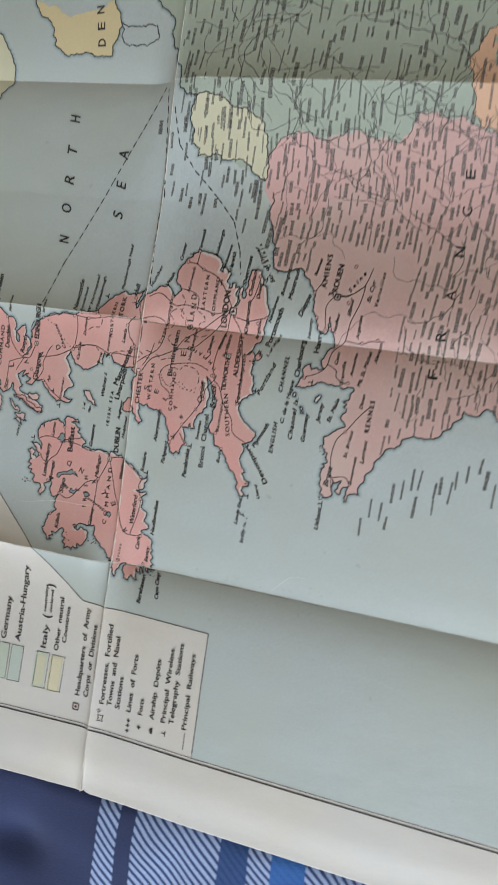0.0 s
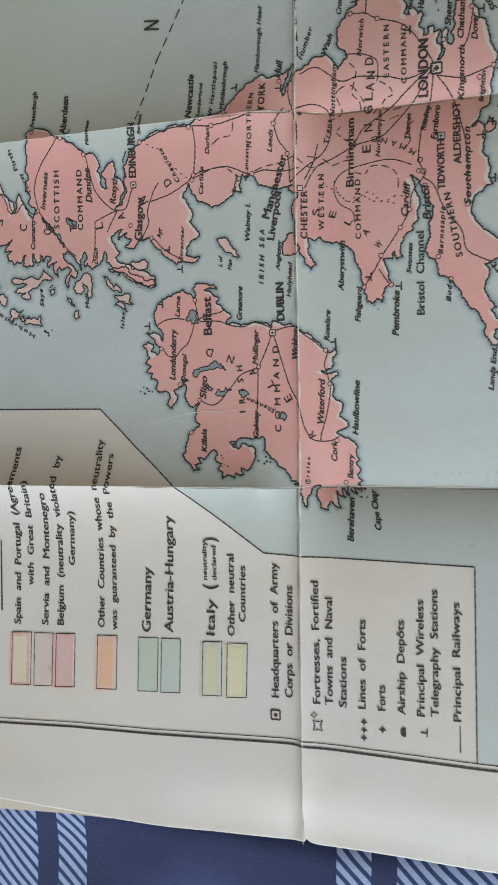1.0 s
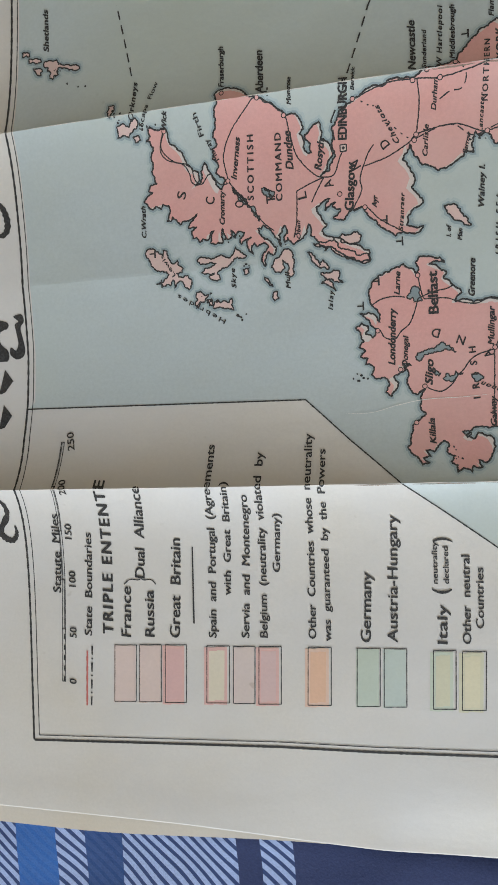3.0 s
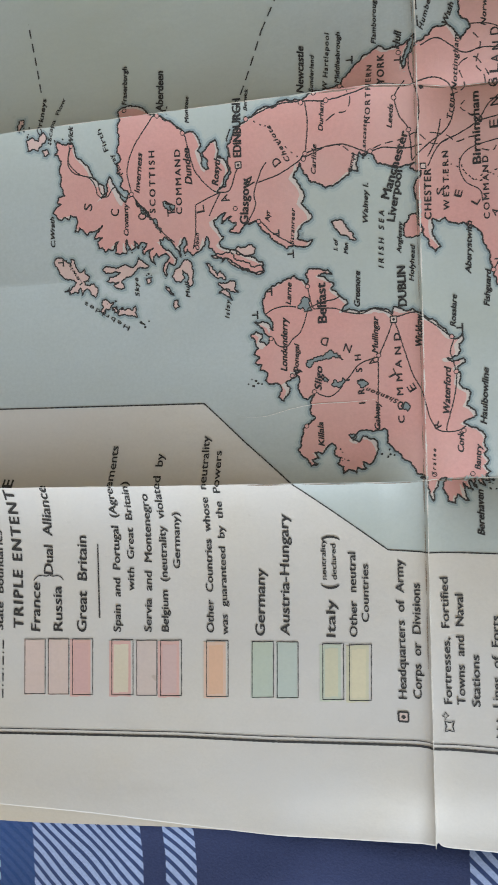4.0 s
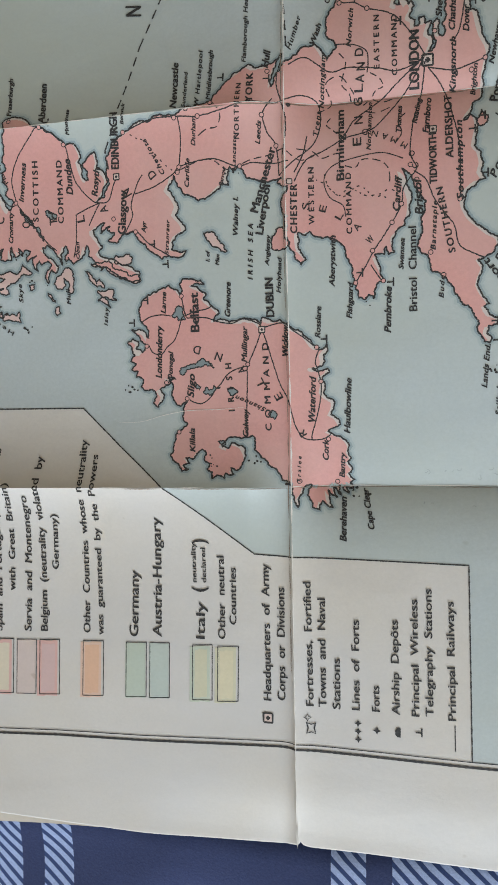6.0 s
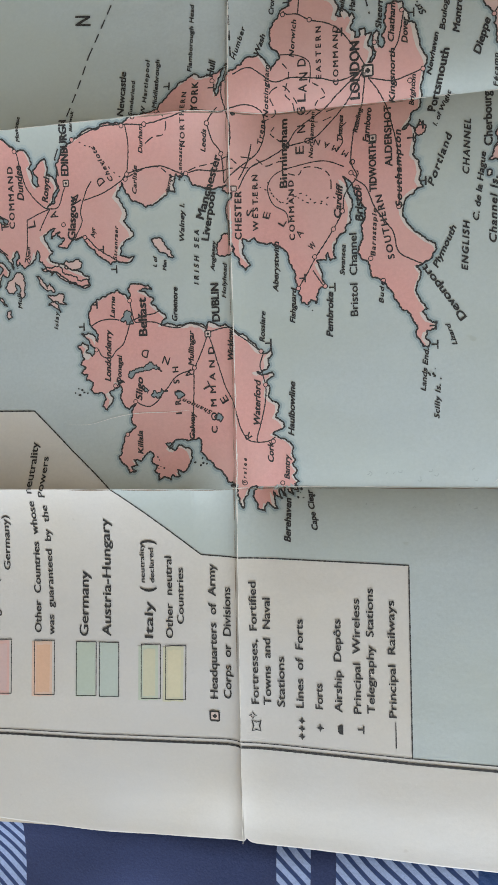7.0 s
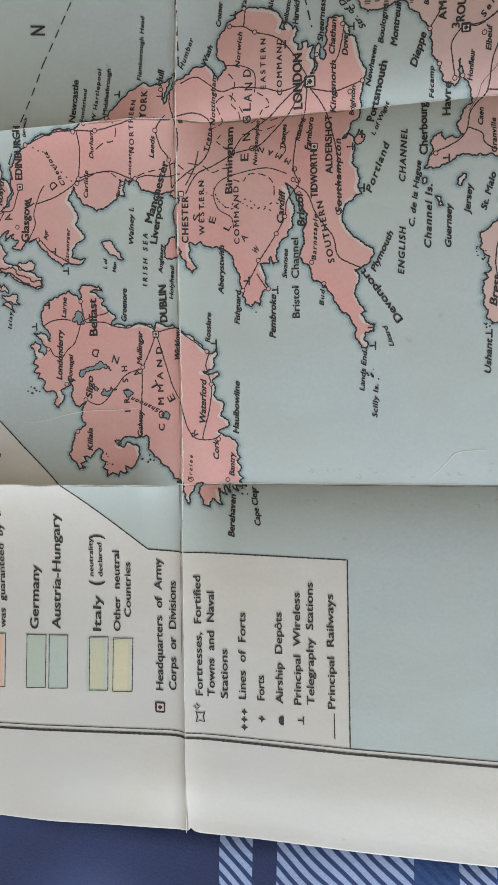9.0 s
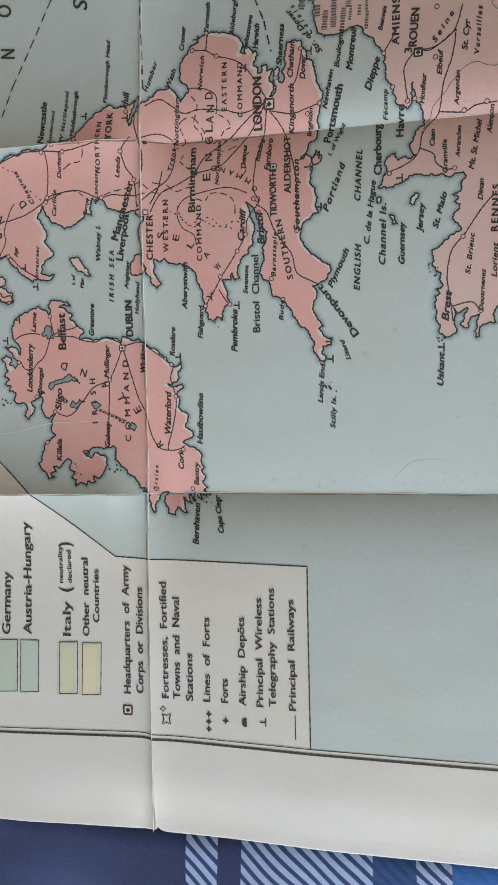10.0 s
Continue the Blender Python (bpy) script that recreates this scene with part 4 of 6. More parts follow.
DASHED.append([(1.8, 235.7), (5.8, 216.9), (14.7, 203.8), (28.4, 190.9), (38.3, 180.5), (43.9, 167.2), (46.6, 156.4)])
LOCHS = []
LOCHS.append([(-40.7, 62.7), (-39.0, 65.5), (-35.4, 64.7), (-35.0, 60.9), (-38.1, 60.6)])
LOCHS.append([(-38.4, 44.8), (-36.3, 45.1), (-32.3, 46.0), (-31.3, 47.3), (-28.2, 47.7), (-25.3, 45.7), (-24.3, 44.4), (-28.3, 45.8), (-31.3, 45.0), (-35.3, 44.1), (-37.8, 41.7), (-39.0, 42.3)])
LOCHS.append([(-30.3, 36.3), (-28.9, 38.2), (-26.9, 37.2), (-25.7, 39.0), (-23.0, 38.0), (-25.3, 36.7), (-27.3, 34.9), (-28.9, 35.3)])
LOCHS.append([(-32.3, 39.2), (-30.3, 38.2), (-30.9, 36.9), (-32.4, 37.7)])
LOCHS.append([(-21.4, 37.0), (-19.4, 37.9), (-17.1, 36.3), (-18.4, 35.0), (-20.4, 34.7)])
LOCHS.append([(-7.4, 28.8), (-5.9, 30.0), (-4.1, 27.6), (-5.0, 26.3), (-6.3, 27.2)])
LOCHS.append([(-24.7, 19.6), (-22.8, 19.9), (-21.5, 18.6), (-23.0, 17.1)])
LOCHS.append([(-96.3, 103.4), (-94.0, 101.7), (-91.9, 99.3), (-89.7, 96.0), (-87.2, 92.4), (-85.8, 90.0), (-86.5, 90.3), (-88.2, 92.5), (-90.5, 95.7), (-92.7, 98.8), (-94.9, 101.4)])
LOCHS.append([(-85.9, 101.7), (-84.7, 101.8), (-82.9, 99.6), (-81.5, 98.0), (-82.3, 97.5), (-84.1, 99.2)])
LOCHS.append([(-96.1, 103.4), (-92.8, 100.2), (-89.9, 97), (-90.7, 96.3), (-93.6, 99.2)])
LOCHS.append([(-85, 101.8), (-82.1, 100.1), (-81, 97.8), (-83.2, 99.1)])
TOWNS = []
TOWNS += [(-117.4, 122.9), (-96.6, 132), (-84.8, 128.7), (-76.6, 122.6), (-54.5, 124.4), (-36, 127.1), (-31.7, 129.4), (-36.2, 110.2), (-60, 96.7), (-52.2, 91.8), (-49.7, 52.7), (-42.9, 39.9), (-35.5, 34.2), (-38.4, 22.8), (-96.7, 104.9), (-36.6, 69.2)]
TOWNS += [(-35.6, 111.8), (-27.9, 126.8), (-23.3, 130.4), (-6.7, 125.7), (-4.9, 139.9), (-14.6, 110.3), (18.8, 117.1), (27.2, 157.1), (18.4, 159.9), (23.4, 165.4), (55.5, 94.5), (59.3, 134.7), (63.4, 137.7), (56.8, 156.4), (48.2, 147.4), (37.5, 94.4), (34.5, 88.8), (28.2, 80.3), (22.6, 70.4), (31.5, 70.6), (15.5, 85.2), (50.3, 71.4), (46.4, 78.7), (10.6, 38.9), (9.4, 50.2), (12.6, 19.7), (15.2, 5.3), (-13.9, 45.3), (3, 5.7), (-2.4, 115.8), (40.4, 106.5), (42.3, 101.6)]
TOWNS += [(84.9, 151.6), (88, 140.4), (92.9, 135.6), (95.3, 136.1), (101.8, 148.5), (101.9, 164.8), (110.3, 89), (115.9, 64.8), (86.8, 111.5), (107.9, 111.6), (111.2, 131.2), (118.4, 133.2)]
SQUARES = []
SQUARES.append((-58.2, 110.6, 2.00))
SQUARES.append((-8.8, 56.7, 2.04))
SQUARES.append((1.8, 104, 1.63))
SQUARES.append((-10.3, 129.8, 1.65))
SQUARES.append((46, 139, 3.25))
SQUARES.append((47.4, 117.2, 2.10))
SQUARES.append((96.1, 150.5, 2.28))
SQUARES.append((96.2, 150.7, 2.58))
SQUARES.append((-9.1, -75.4, 3.18))
MASTS = []
MASTS.append((-82.2, 130.1))
MASTS.append((-41.8, 80.2))
MASTS.append((-49.7, 68.4))
MASTS.append((-54.9, 60.9))
MASTS.append((-125, 83.8))
MASTS.append((-123.2, 73.5))
MASTS.append((-20.3, 139.1))
MASTS.append((11.9, 52.8))
MASTS.append((33.8, 70.1))
MASTS.append((65.8, 56.4))
MASTS.append((66.3, 50.4))
MASTS.append((63, 102))
MASTS.append((59.3, 116.1))
MASTS.append((62.3, 120.1))
MASTS.append((-5.2, 137.5))
MASTS.append((19.5, 163.6))
MASTS.append((36.8, 151.9))
MASTS.append((59.6, 155.2))
MASTS.append((90.1, 109.7))
MASTS.append((103.2, 53.2))
MASTS.append((24, 73.6))
MASTS.append((-46.4, 87.2))
ISLETS = []
ISLETS.append((65.9, 40, 2, 7))
ISLETS.append((-94.8, 60.3, 2.5, 6))
ISLETS.append((-105.4, 67.1, 3, 7))
ISLETS.append((-91.2, 75.4, 3, 5))
ISLETS.append((-55.9, 37.9, 3, 8))
ISLETS.append((-25, 12.8, 3, 7))
ISLETS.append((-12.7, 12.8, 2, 5))
ISLETS.append((100.5, 78.5, 2.5, 9))
ISLETS.append((103.9, 55.9, 2, 6))
ISLETS.append((-124.8, 125.3, 3, 9))
ISLETS.append((-134.2, 129.7, 2.5, 6))
ISLETS.append((-148.8, 144.5, 5, 3))
ISLETS.append((26.5, 64.5, 2, 4))
ISLETS.append((21.3, 1.8, 2.5, 10))
ISLETS.append((-157.6, 149.9, 3, 7))
ISLETS.append((-96, 87.4, 3, 6))
ISLETS.append((-79.2, 83.2, 3, 7))
ISLETS.append((-17.9, 108.2, 2, 6))
TITLE_S = [(-180.7, 66.5), (-177.4, 67.1), (-176.6, 64.6), (-178.2, 62.2), (-177.5, 58.1), (-177, 54), (-178.3, 51.6), (-181.1, 51.1), (-183.3, 53.1), (-182.7, 55.6), (-180.9, 54.2), (-179.6, 56.6), (-180.1, 60.7), (-180.4, 63.6), (-178.9, 64.7)]
TITLE_BAR = [(-201, 67.1), (-185, 65.1), (-183.3, 62.6), (-186.6, 61.1), (-186.8, 57), (-184.2, 54.4), (-183.9, 51.5), (-186.7, 50.4), (-201.9, 51.7)]
TITLE_D_ONE = [(-189, 38.6), (-185.9, 47.5), (-182.8, 43.2), (-186.6, 38.9)]
TITLE_D_TWO = [(-189.4, 25.8), (-187.2, 34.7), (-183.9, 30.5), (-187.1, 26.1)]
TITLE_HOOK = [(-194.7, -0.4), (-187.7, -0.5), (-186.1, -5.4), (-190.1, -11.5), (-188.8, -14.6), (-185.6, -15.4), (-183.7, -12.8), (-184, -9.8)]
TITLE_CURL = [(-187.7, 107.4), (-182.3, 106.1), (-180.1, 101.9), (-180.1, 97.5), (-182.6, 95.4), (-185.7, 96.9)]
SCRATCH = [(-60.7, 26.5), (-52.5, 26.5), (-43.6, 28.7), (-34.8, 30.1), (-24.5, 30.3), (-15.3, 30.9)]
SCRATCH_LOW = [(84.4, 5.3), (89.8, 11), (93.8, 14.7), (102.3, 15.5)]
DOTTED = []
DOTTED.append(([(18.1, 144.3), (20.2, 141.4), (19.5, 138.0), (18.8, 134.6), (21.1, 131.9), (21.7, 128.4)], 5))
DOTTED.append(([(17.2, 147.1), (22.7, 146.4), (26.8, 144.1), (27.4, 140.5), (27.0, 137.4)], 0))
DOTTED.append(([(27.9, 137.3), (30.9, 135.3), (31.9, 132.9), (29.6, 131.9), (28.6, 129.6), (32.2, 128.2), (35.8, 129.3)], 5))
DOTTED.append(([(34.0, 126.0), (29.5, 124.6), (25.0, 126.1)], 5))
DOTTED.append(([(4.1, 114.5), (9.1, 113.5), (12.2, 111.1), (15.9, 112.1), (19.5, 112.3)], 5))
DOTTED.append(([(19.8, 108.0), (23.1, 107.2), (24.9, 109.4), (28.5, 109.4), (32.1, 107.8), (33.8, 104.9), (33.8, 100.5)], 5))
DOTTED.append(([(10.3, 104.2), (13.9, 102.2), (17.6, 98.6), (21.2, 100.6), (26.6, 97.8), (31.1, 98.0), (33.7, 95.1)], 2))
DOTTED.append(([(7.6, 108.0), (9.4, 105.8), (8.1, 102.5), (10.2, 99.7)], 2))
DOTTED.append(([(15.0, 124.3), (13.7, 122.1), (15.9, 120.0), (17.7, 118.4)], 5))
DOTTED.append(([(35.7, 113.8), (37.8, 117.2), (36.6, 121.0), (38.9, 123.5)], 0))
DOTTED.append(([(-53.5, 124.7), (-50.2, 122.3), (-46.8, 121), (-43.9, 116.8), (-40.3, 112.9), (-37.2, 110.5)], 2))
DOTTED.append(([(13, 105.8), (14.6, 101.2), (19, 98.1), (24.3, 101.2), (29.4, 97.1), (33.8, 99.4), (38, 96.3)], 2))
DOTTED.append(([(-35.6, 110.7), (-29.8, 112.8), (-24.1, 113.2), (-18.6, 109.5), (-11.1, 112), (-3.9, 113.2), (-0.2, 114.5), (5.1, 110.8), (10.4, 112.4)], 5))
DOTTED.append(([(38.2, 108.7), (31.4, 111.2), (22.7, 110.3), (15.7, 108.3), (12.9, 104), (14.6, 98.4), (18.9, 95.4), (19.8, 91.7)], 0))
DOTTED.append(([(10.7, 126.4), (15.2, 129.1), (13.5, 135.2), (18, 137.3), (21.5, 133.5), (24.9, 127.9), (27.5, 129.5)], 5))
DOTTED.append(([(-22.9, 130.8), (-20.3, 127.1), (-21.6, 123.2), (-25.3, 122.7), (-29.3, 120.2)], 5))
SWATCHES = []
SWATCHES.append(('PALE_PINK', [(-149.4, -75.1), (-140.9, -74.6), (-139.6, -53.7), (-148, -54)]))
SWATCHES.append(('PALE_PINK', [(-139.6, -74.7), (-131.2, -74.2), (-130, -53.3), (-138.3, -53.6)]))
SWATCHES.append(('BELGIAN', [(-129.7, -74.4), (-121.6, -73.9), (-120.4, -52.9), (-128.5, -53.2)]))
SWATCHES.append(('EDGED', [(-114, -73.6), (-105.6, -73.1), (-104.6, -52.7), (-112.9, -53)]))
SWATCHES.append(('PALE', [(-104.2, -73.2), (-96.4, -72.8), (-95.4, -52.5), (-103.2, -52.8)]))
SWATCHES.append(('ROSE', [(-95, -72.9), (-87, -72.4), (-86.1, -52.1), (-94, -52.5)]))
SWATCHES.append(('GUARANTEED', [(-77.7, -72.2), (-69.7, -71.8), (-68.9, -51.7), (-76.8, -52)]))
SWATCHES.append(('GERMAN', [(-61, -71.6), (-53.3, -71.1), (-52.6, -51.4), (-60.2, -51.7)]))
SWATCHES.append(('AUSTRIAN', [(-52, -71.3), (-44.6, -70.8), (-44, -51.2), (-51.3, -51.5)]))
SWATCHES.append(('ITALIAN', [(-36.1, -71), (-28.9, -70.6), (-28.4, -51.1), (-35.5, -51.5)]))
SWATCHES.append(('NEUTRAL', [(-27, -70.9), (-19.6, -70.4), (-19, -51.1), (-26.4, -51.4)]))
SCALE_BAR = [(-169.5, -68.6), (-168.1, -48.8), (-166.8, -30.3), (-166, -11.9), (-164.6, 5), (-163.1, 20.1)]
LEGEND_RULE = [(-117.2, -45.1), (-115.9, -17.6)]
BOUNDARY_KEY = [(-158.8, -77.2), (-157.1, -54.8), (-160.6, -77.3), (-159.2, -56.6)]
BRACES = [(-142.9, -31.6), (-140.6, -29.8), (-137.1, -29.8), (-136.2, -28.9), (-135.4, -29.8), (-132.3, -29.7), (-130.7, -31.3)]
KEY_FORT = (5.8, -77.6)
KEY_STAR = (4.6, -74.0)
KEY_DIAMONDS = (21.5, -80.4)
KEY_DIAMOND = (27.7, -77.0)
KEY_AIRSHIP = (34.5, -77.1)
KEY_MAST = (41.3, -76.6)
KEY_RAIL_A = (52.8, -82.0)
KEY_RAIL_B = (52.7, -73.3)
# ---- lettering ----
def letter_the_map():
    words('Statute Miles', -169.8, -35, -167.3, -5.5, 3.22, 'roman')
    words('State Boundaries', -158.4, -50.8, -155.3, -12.6, 2.94, 'roman')
    words('TRIPLE ENTENTE', -150.4, -49.9, -147, 6.7, 3.99, 'roman')
    words('France', -143.4, -50.7, -142.1, -32.4, 3.75, 'roman')
    words('Russia', -134.2, -50.4, -133.5, -33.6, 3.69, 'roman')
    words('Dual Alliance', -136.6, -29, -133.6, 4.6, 3.65, 'roman')
    words('Great Britain', -124.7, -50.4, -122, -14.6, 3.81, 'roman')
    words('Spain and Portugal (Agreements', -110.6, -49.9, -107.1, 17.7, 2.86, 'roman')
    words('with Great Britain)', -104.4, -34.6, -101.8, 5.6, 2.62, 'roman')
    words('Servia and Montenegro', -98.7, -49.5, -95.5, 1, 2.81, 'roman')
    words('Belgium (neutrality violated by', -92.1, -49.2, -90, 14.8, 2.76, 'roman')
    words('Germany)', -86.5, -26.2, -85.2, -5.9, 2.53, 'roman')
    words('Other Countries whose neutrality', -75.2, -49, -73.5, 20.4, 2.66, 'roman')
    words('was guaranteed by the Powers', -70, -49.6, -69, 15.2, 2.45, 'roman')
    words('Germany', -57.3, -49.5, -56.2, -25.9, 3.35, 'roman')
    words('Austria-Hungary', -48.5, -49.1, -47.1, -6.7, 3.27, 'roman')
    words('Italy', -32.6, -49.1, -32.3, -36.3, 3.18, 'roman')
    words('neutrality', -34.3, -29.3, -34.2, -15.5, 1.76, 'roman')
    words('declared', -30.8, -29.3, -30.8, -17.1, 1.75, 'roman')
    words('(', -33, -32.5, -33, -31, 4.59, 'roman')
    words(')', -32.3, -15.6, -32.3, -14.3, 4.53, 'roman')
    words('Other neutral', -24.9, -48.8, -24.7, -19.9, 2.60, 'roman')
    words('Countries', -20.8, -43.6, -20.5, -23.9, 2.41, 'roman')
    words('0', -165.8, -69.4, -165.7, -67.5, 2.78, 'roman')
    words('50', -164.6, -51.9, -164.3, -48.1, 2.76, 'roman')
    words('100', -163.4, -32.8, -163.1, -27.1, 2.74, 'roman')
    words('150', -163.1, -14.9, -162.4, -9.4, 2.71, 'roman')
    words('200', -161.1, 1.9, -161.6, 7.1, 2.64, 'roman')
    words('250', -159.6, 17.2, -160.3, 23.6, 2.67, 'roman')
    words('Headquarters of Army', -9.2, -69.3, -9.2, -22.3, 2.73, 'roman')
    words('Corps or Divisions', -4.3, -68.9, -4, -30.2, 2.78, 'roman')
    words('Fortresses, Fortified', 5.5, -70, 5, -28, 2.57, 'roman')
    words('Towns and Naval', 9.7, -70.2, 9.7, -33.5, 2.62, 'roman')
    words('Stations', 14.4, -70.6, 14.4, -53.5, 2.63, 'roman')
    words('Lines of Forts', 20.8, -70.5, 20.9, -40.4, 2.61, 'roman')
    words('Forts', 27.4, -70.5, 27.3, -62, 2.59, 'roman')
    words('Airship Depôts', 33.9, -71.2, 33.6, -39.8, 2.56, 'roman')
    words('Principal Wireless', 40.2, -71.2, 39.9, -32.8, 2.53, 'roman')
    words('Telegraphy Stations', 44.7, -70.9, 44.4, -29.2, 2.51, 'roman')
    words('Principal Railways', 51.8, -71.8, 51.3, -33, 2.49, 'roman')
    words('EDINBURGH', -58.4, 113.2, -57.2, 130.8, 2.76, 'bold')
    words('Fraserburgh', -96.8, 134.1, -97.2, 148.2, 1.73, 'italic')
    words('Aberdeen', -83.8, 129.7, -84.4, 144.7, 2.53, 'bold_italic')
    words('Montrose', -74.6, 125.4, -74.4, 134, 1.40, 'italic')
    words('Inverness', -94.7, 105.2, -92.5, 118.1, 1.91, 'italic')
    words('SCOTTISH', -89.4, 98, -88.2, 118.2, 2.11, 'roman')
    words('COMMAND', -79.8, 96.7, -79.1, 117.7, 2.08, 'roman')
    words('Dundee', -75.8, 106.1, -76, 117.8, 2.47, 'bold_italic')
    words('Rosyth', -66.7, 104.9, -65.2, 114, 2.23, 'italic')
    words('Glasgow', -57.3, 91.4, -56.1, 106, 2.81, 'bold')
    words('Ayr', -49.3, 91.4, -48.9, 95.1, 1.59, 'italic')
    words('Stranraer', -41.3, 83.4, -40.4, 95, 1.37, 'italic')
    words('Carlisle', -33.2, 105.2, -32.5, 114.3, 1.53, 'italic')
    words('Wick', -117.3, 123.3, -116.4, 128.9, 1.72, 'italic')
    words('Scapa Flow', -125.2, 125.3, -119.6, 139.7, 1.58, 'roman')
    words('Orkneys', -128.3, 127.4, -127.2, 140.7, 1.82, 'italic')
    words('Berwick', -54.4, 126.8, -54, 133.9, 1.19, 'italic')
    words('Newcastle', -36.1, 129.9, -36.2, 146.2, 2.31, 'bold_italic')
    words('Sunderland', -32.5, 129.8, -32.3, 142.7, 1.34, 'italic')
    words('W Hartlepool', -28.1, 130, -27.4, 149.6, 1.52, 'italic')
    words('Middlesbrough', -24.2, 131.6, -23.9, 149.1, 1.51, 'italic')
    words('Durham', -30.2, 118.1, -29.3, 126.9, 1.50, 'italic')
    words('Flamborough Head', -12.6, 143.5, -12, 166.9, 1.47, 'italic')
    words('NORTHERN', -15.2, 118.8, -14, 136.3, 1.62, 'roman')
    words('YORK', -10.6, 129.5, -10.5, 139.7, 2.12, 'bold')
    words('Hull', -5.8, 141.2, -4.9, 147.1, 2.32, 'bold_italic')
    words('Leeds', -8.4, 116.8, -7.7, 123.9, 1.60, 'italic')
    words('Lancaster', -16.7, 110.2, -15.8, 121.2, 1.29, 'italic')
    words('Barrow', -21.4, 104.7, -19.9, 110.6, 1.31, 'italic')
    words('Manchester', -10.4, 95.3, -3.8, 115.5, 2.73, 'bold')
    words('Liverpool', -8.8, 88, -5.9, 103.6, 2.57, 'bold')
    words('Walney I.', -16.9, 88.3, -16.4, 100.5, 1.69, 'italic')
    words('IRISH SEA', -12.3, 73.4, -11.6, 91.4, 1.67, 'italic')
    words('I. of', -26.8, 80.1, -26.7, 83.9, 1.34, 'italic')
    words('Man', -23.5, 78.8, -23.3, 82.3, 1.33, 'italic')
    words('Anglesey', -6.5, 77.6, -5.8, 87.6, 1.47, 'italic')
    words('Holyhead', -2.8, 68.5, -2.1, 80, 1.49, 'italic')
    words('CHESTER', 2.9, 87.4, 3.1, 103.1, 2.13, 'bold')
    words('WESTERN', 8.7, 90, 8.7, 108.3, 1.78, 'roman')
    words('COMMAND', 20.9, 86.2, 20.7, 105.6, 1.76, 'roman')
    words('Birmingham', 18.2, 103.5, 18.1, 126.8, 2.48, 'bold')
    words('Trent', 10.2, 118.7, 11.2, 127, 1.60, 'italic')
    words('Nottingham', 11.9, 128.2, 13, 144.3, 1.60, 'italic')
    words('Northampton', 27.3, 112.4, 27.7, 128.5, 1.40, 'italic')
    words('EASTERN', 30.1, 138.2, 30.1, 154.5, 1.73, 'roman')
    words('COMMAND', 35.7, 135.7, 35.6, 154, 1.71, 'roman')
    words('Norwich', 21.2, 145.9, 22.1, 157.7, 1.58, 'italic')
    words('Cheviots', -41.3, 110, -47.4, 121.5, 1.55, 'italic')
    words('Shetlands', -160.9, 157.1, -161, 171.9, 2.00, 'italic')
    words('Moray', -99.9, 111.7, -103.1, 118.4, 1.75, 'roman')
    words('Firth', -104.5, 119.8, -106.4, 126.8, 1.74, 'roman')
    words('Skye', -96.7, 70, -96.8, 76.4, 1.57, 'italic')
    words('Mull', -78.2, 68.4, -78.4, 73.9, 1.52, 'italic')
    words('Islay', -64.7, 60.5, -64.1, 66.7, 1.48, 'italic')
    words('C.Wrath', -127.7, 89.5, -127.3, 100, 1.66, 'italic')
    words('Lewis', -117.6, 75.6, -121.9, 82.8, 1.44, 'roman')
    words('Hebrides', -100.6, 59, -116.9, 68.8, 1.61, 'roman')
    words('Cromarty', -99.6, 91.2, -99.1, 102, 1.77, 'italic')
    words('Oban', -74, 84.1, -73.9, 89.8, 1.31, 'italic')
    words('LONDON', 41.7, 131.1, 41.8, 148.3, 3.08, 'bold')
    words('TIDWORTH', 47.4, 99.9, 47.2, 115.8, 2.28, 'bold')
    words('ALDERSHOT', 52.4, 107.5, 52, 128, 2.27, 'bold')
    words('Southampton', 55.5, 94.3, 55.2, 119.2, 2.06, 'italic')
    words('Farnboro', 45.1, 116.2, 46.1, 127.8, 1.92, 'italic')
    words('Reading', 41.7, 119.7, 43.2, 128.1, 1.55, 'italic')
    words('Thames', 36.7, 117.3, 37.1, 126.2, 1.56, 'italic')
    words('Kingsnorth', 53.5, 128.9, 53.7, 144.9, 1.89, 'italic')
    words('Chatham', 53.3, 147.1, 53.8, 159, 1.88, 'italic')
    words('Dover', 57.6, 146.1, 57.7, 154.1, 1.87, 'italic')
    words('Sheerness', 49.4, 151.5, 50.1, 165.4, 1.89, 'italic')
    words('Harwich', 41, 158.1, 41.4, 166.5, 1.92, 'italic')
    words('Brighton', 59.6, 127.2, 60.4, 136.4, 1.50, 'italic')
    words('Portsmouth', 65.8, 124.5, 70.3, 143, 2.59, 'bold')
    words('I. of Wight', 66.7, 119.5, 71.5, 130.8, 1.48, 'italic')
    words('Portland', 65.2, 100.5, 71.3, 116.6, 2.21, 'italic')
    words('Newhaven', 65.1, 135.8, 67.4, 148.2, 1.66, 'italic')
    words('CHANNEL', 76.1, 103.2, 76.9, 120.5, 2.00, 'italic')
    words('ENGLISH', 75.6, 73.3, 76.2, 88.6, 1.99, 'italic')
    words('C. de la Hague', 79, 88.5, 81.4, 109.5, 1.80, 'italic')
    words('Cherbourg', 83, 111.4, 82.8, 129.3, 2.52, 'bold')
    words('Channel Is.', 84.1, 81.4, 84.6, 101.5, 2.14, 'italic')
    words('Guernsey', 90.5, 81.2, 90.7, 95, 1.94, 'italic')
    words('Jersey', 96.3, 91.2, 97.2, 100.9, 1.92, 'italic')
    words('St. Malo', 101.4, 92.3, 104.5, 103.9, 1.90, 'italic')
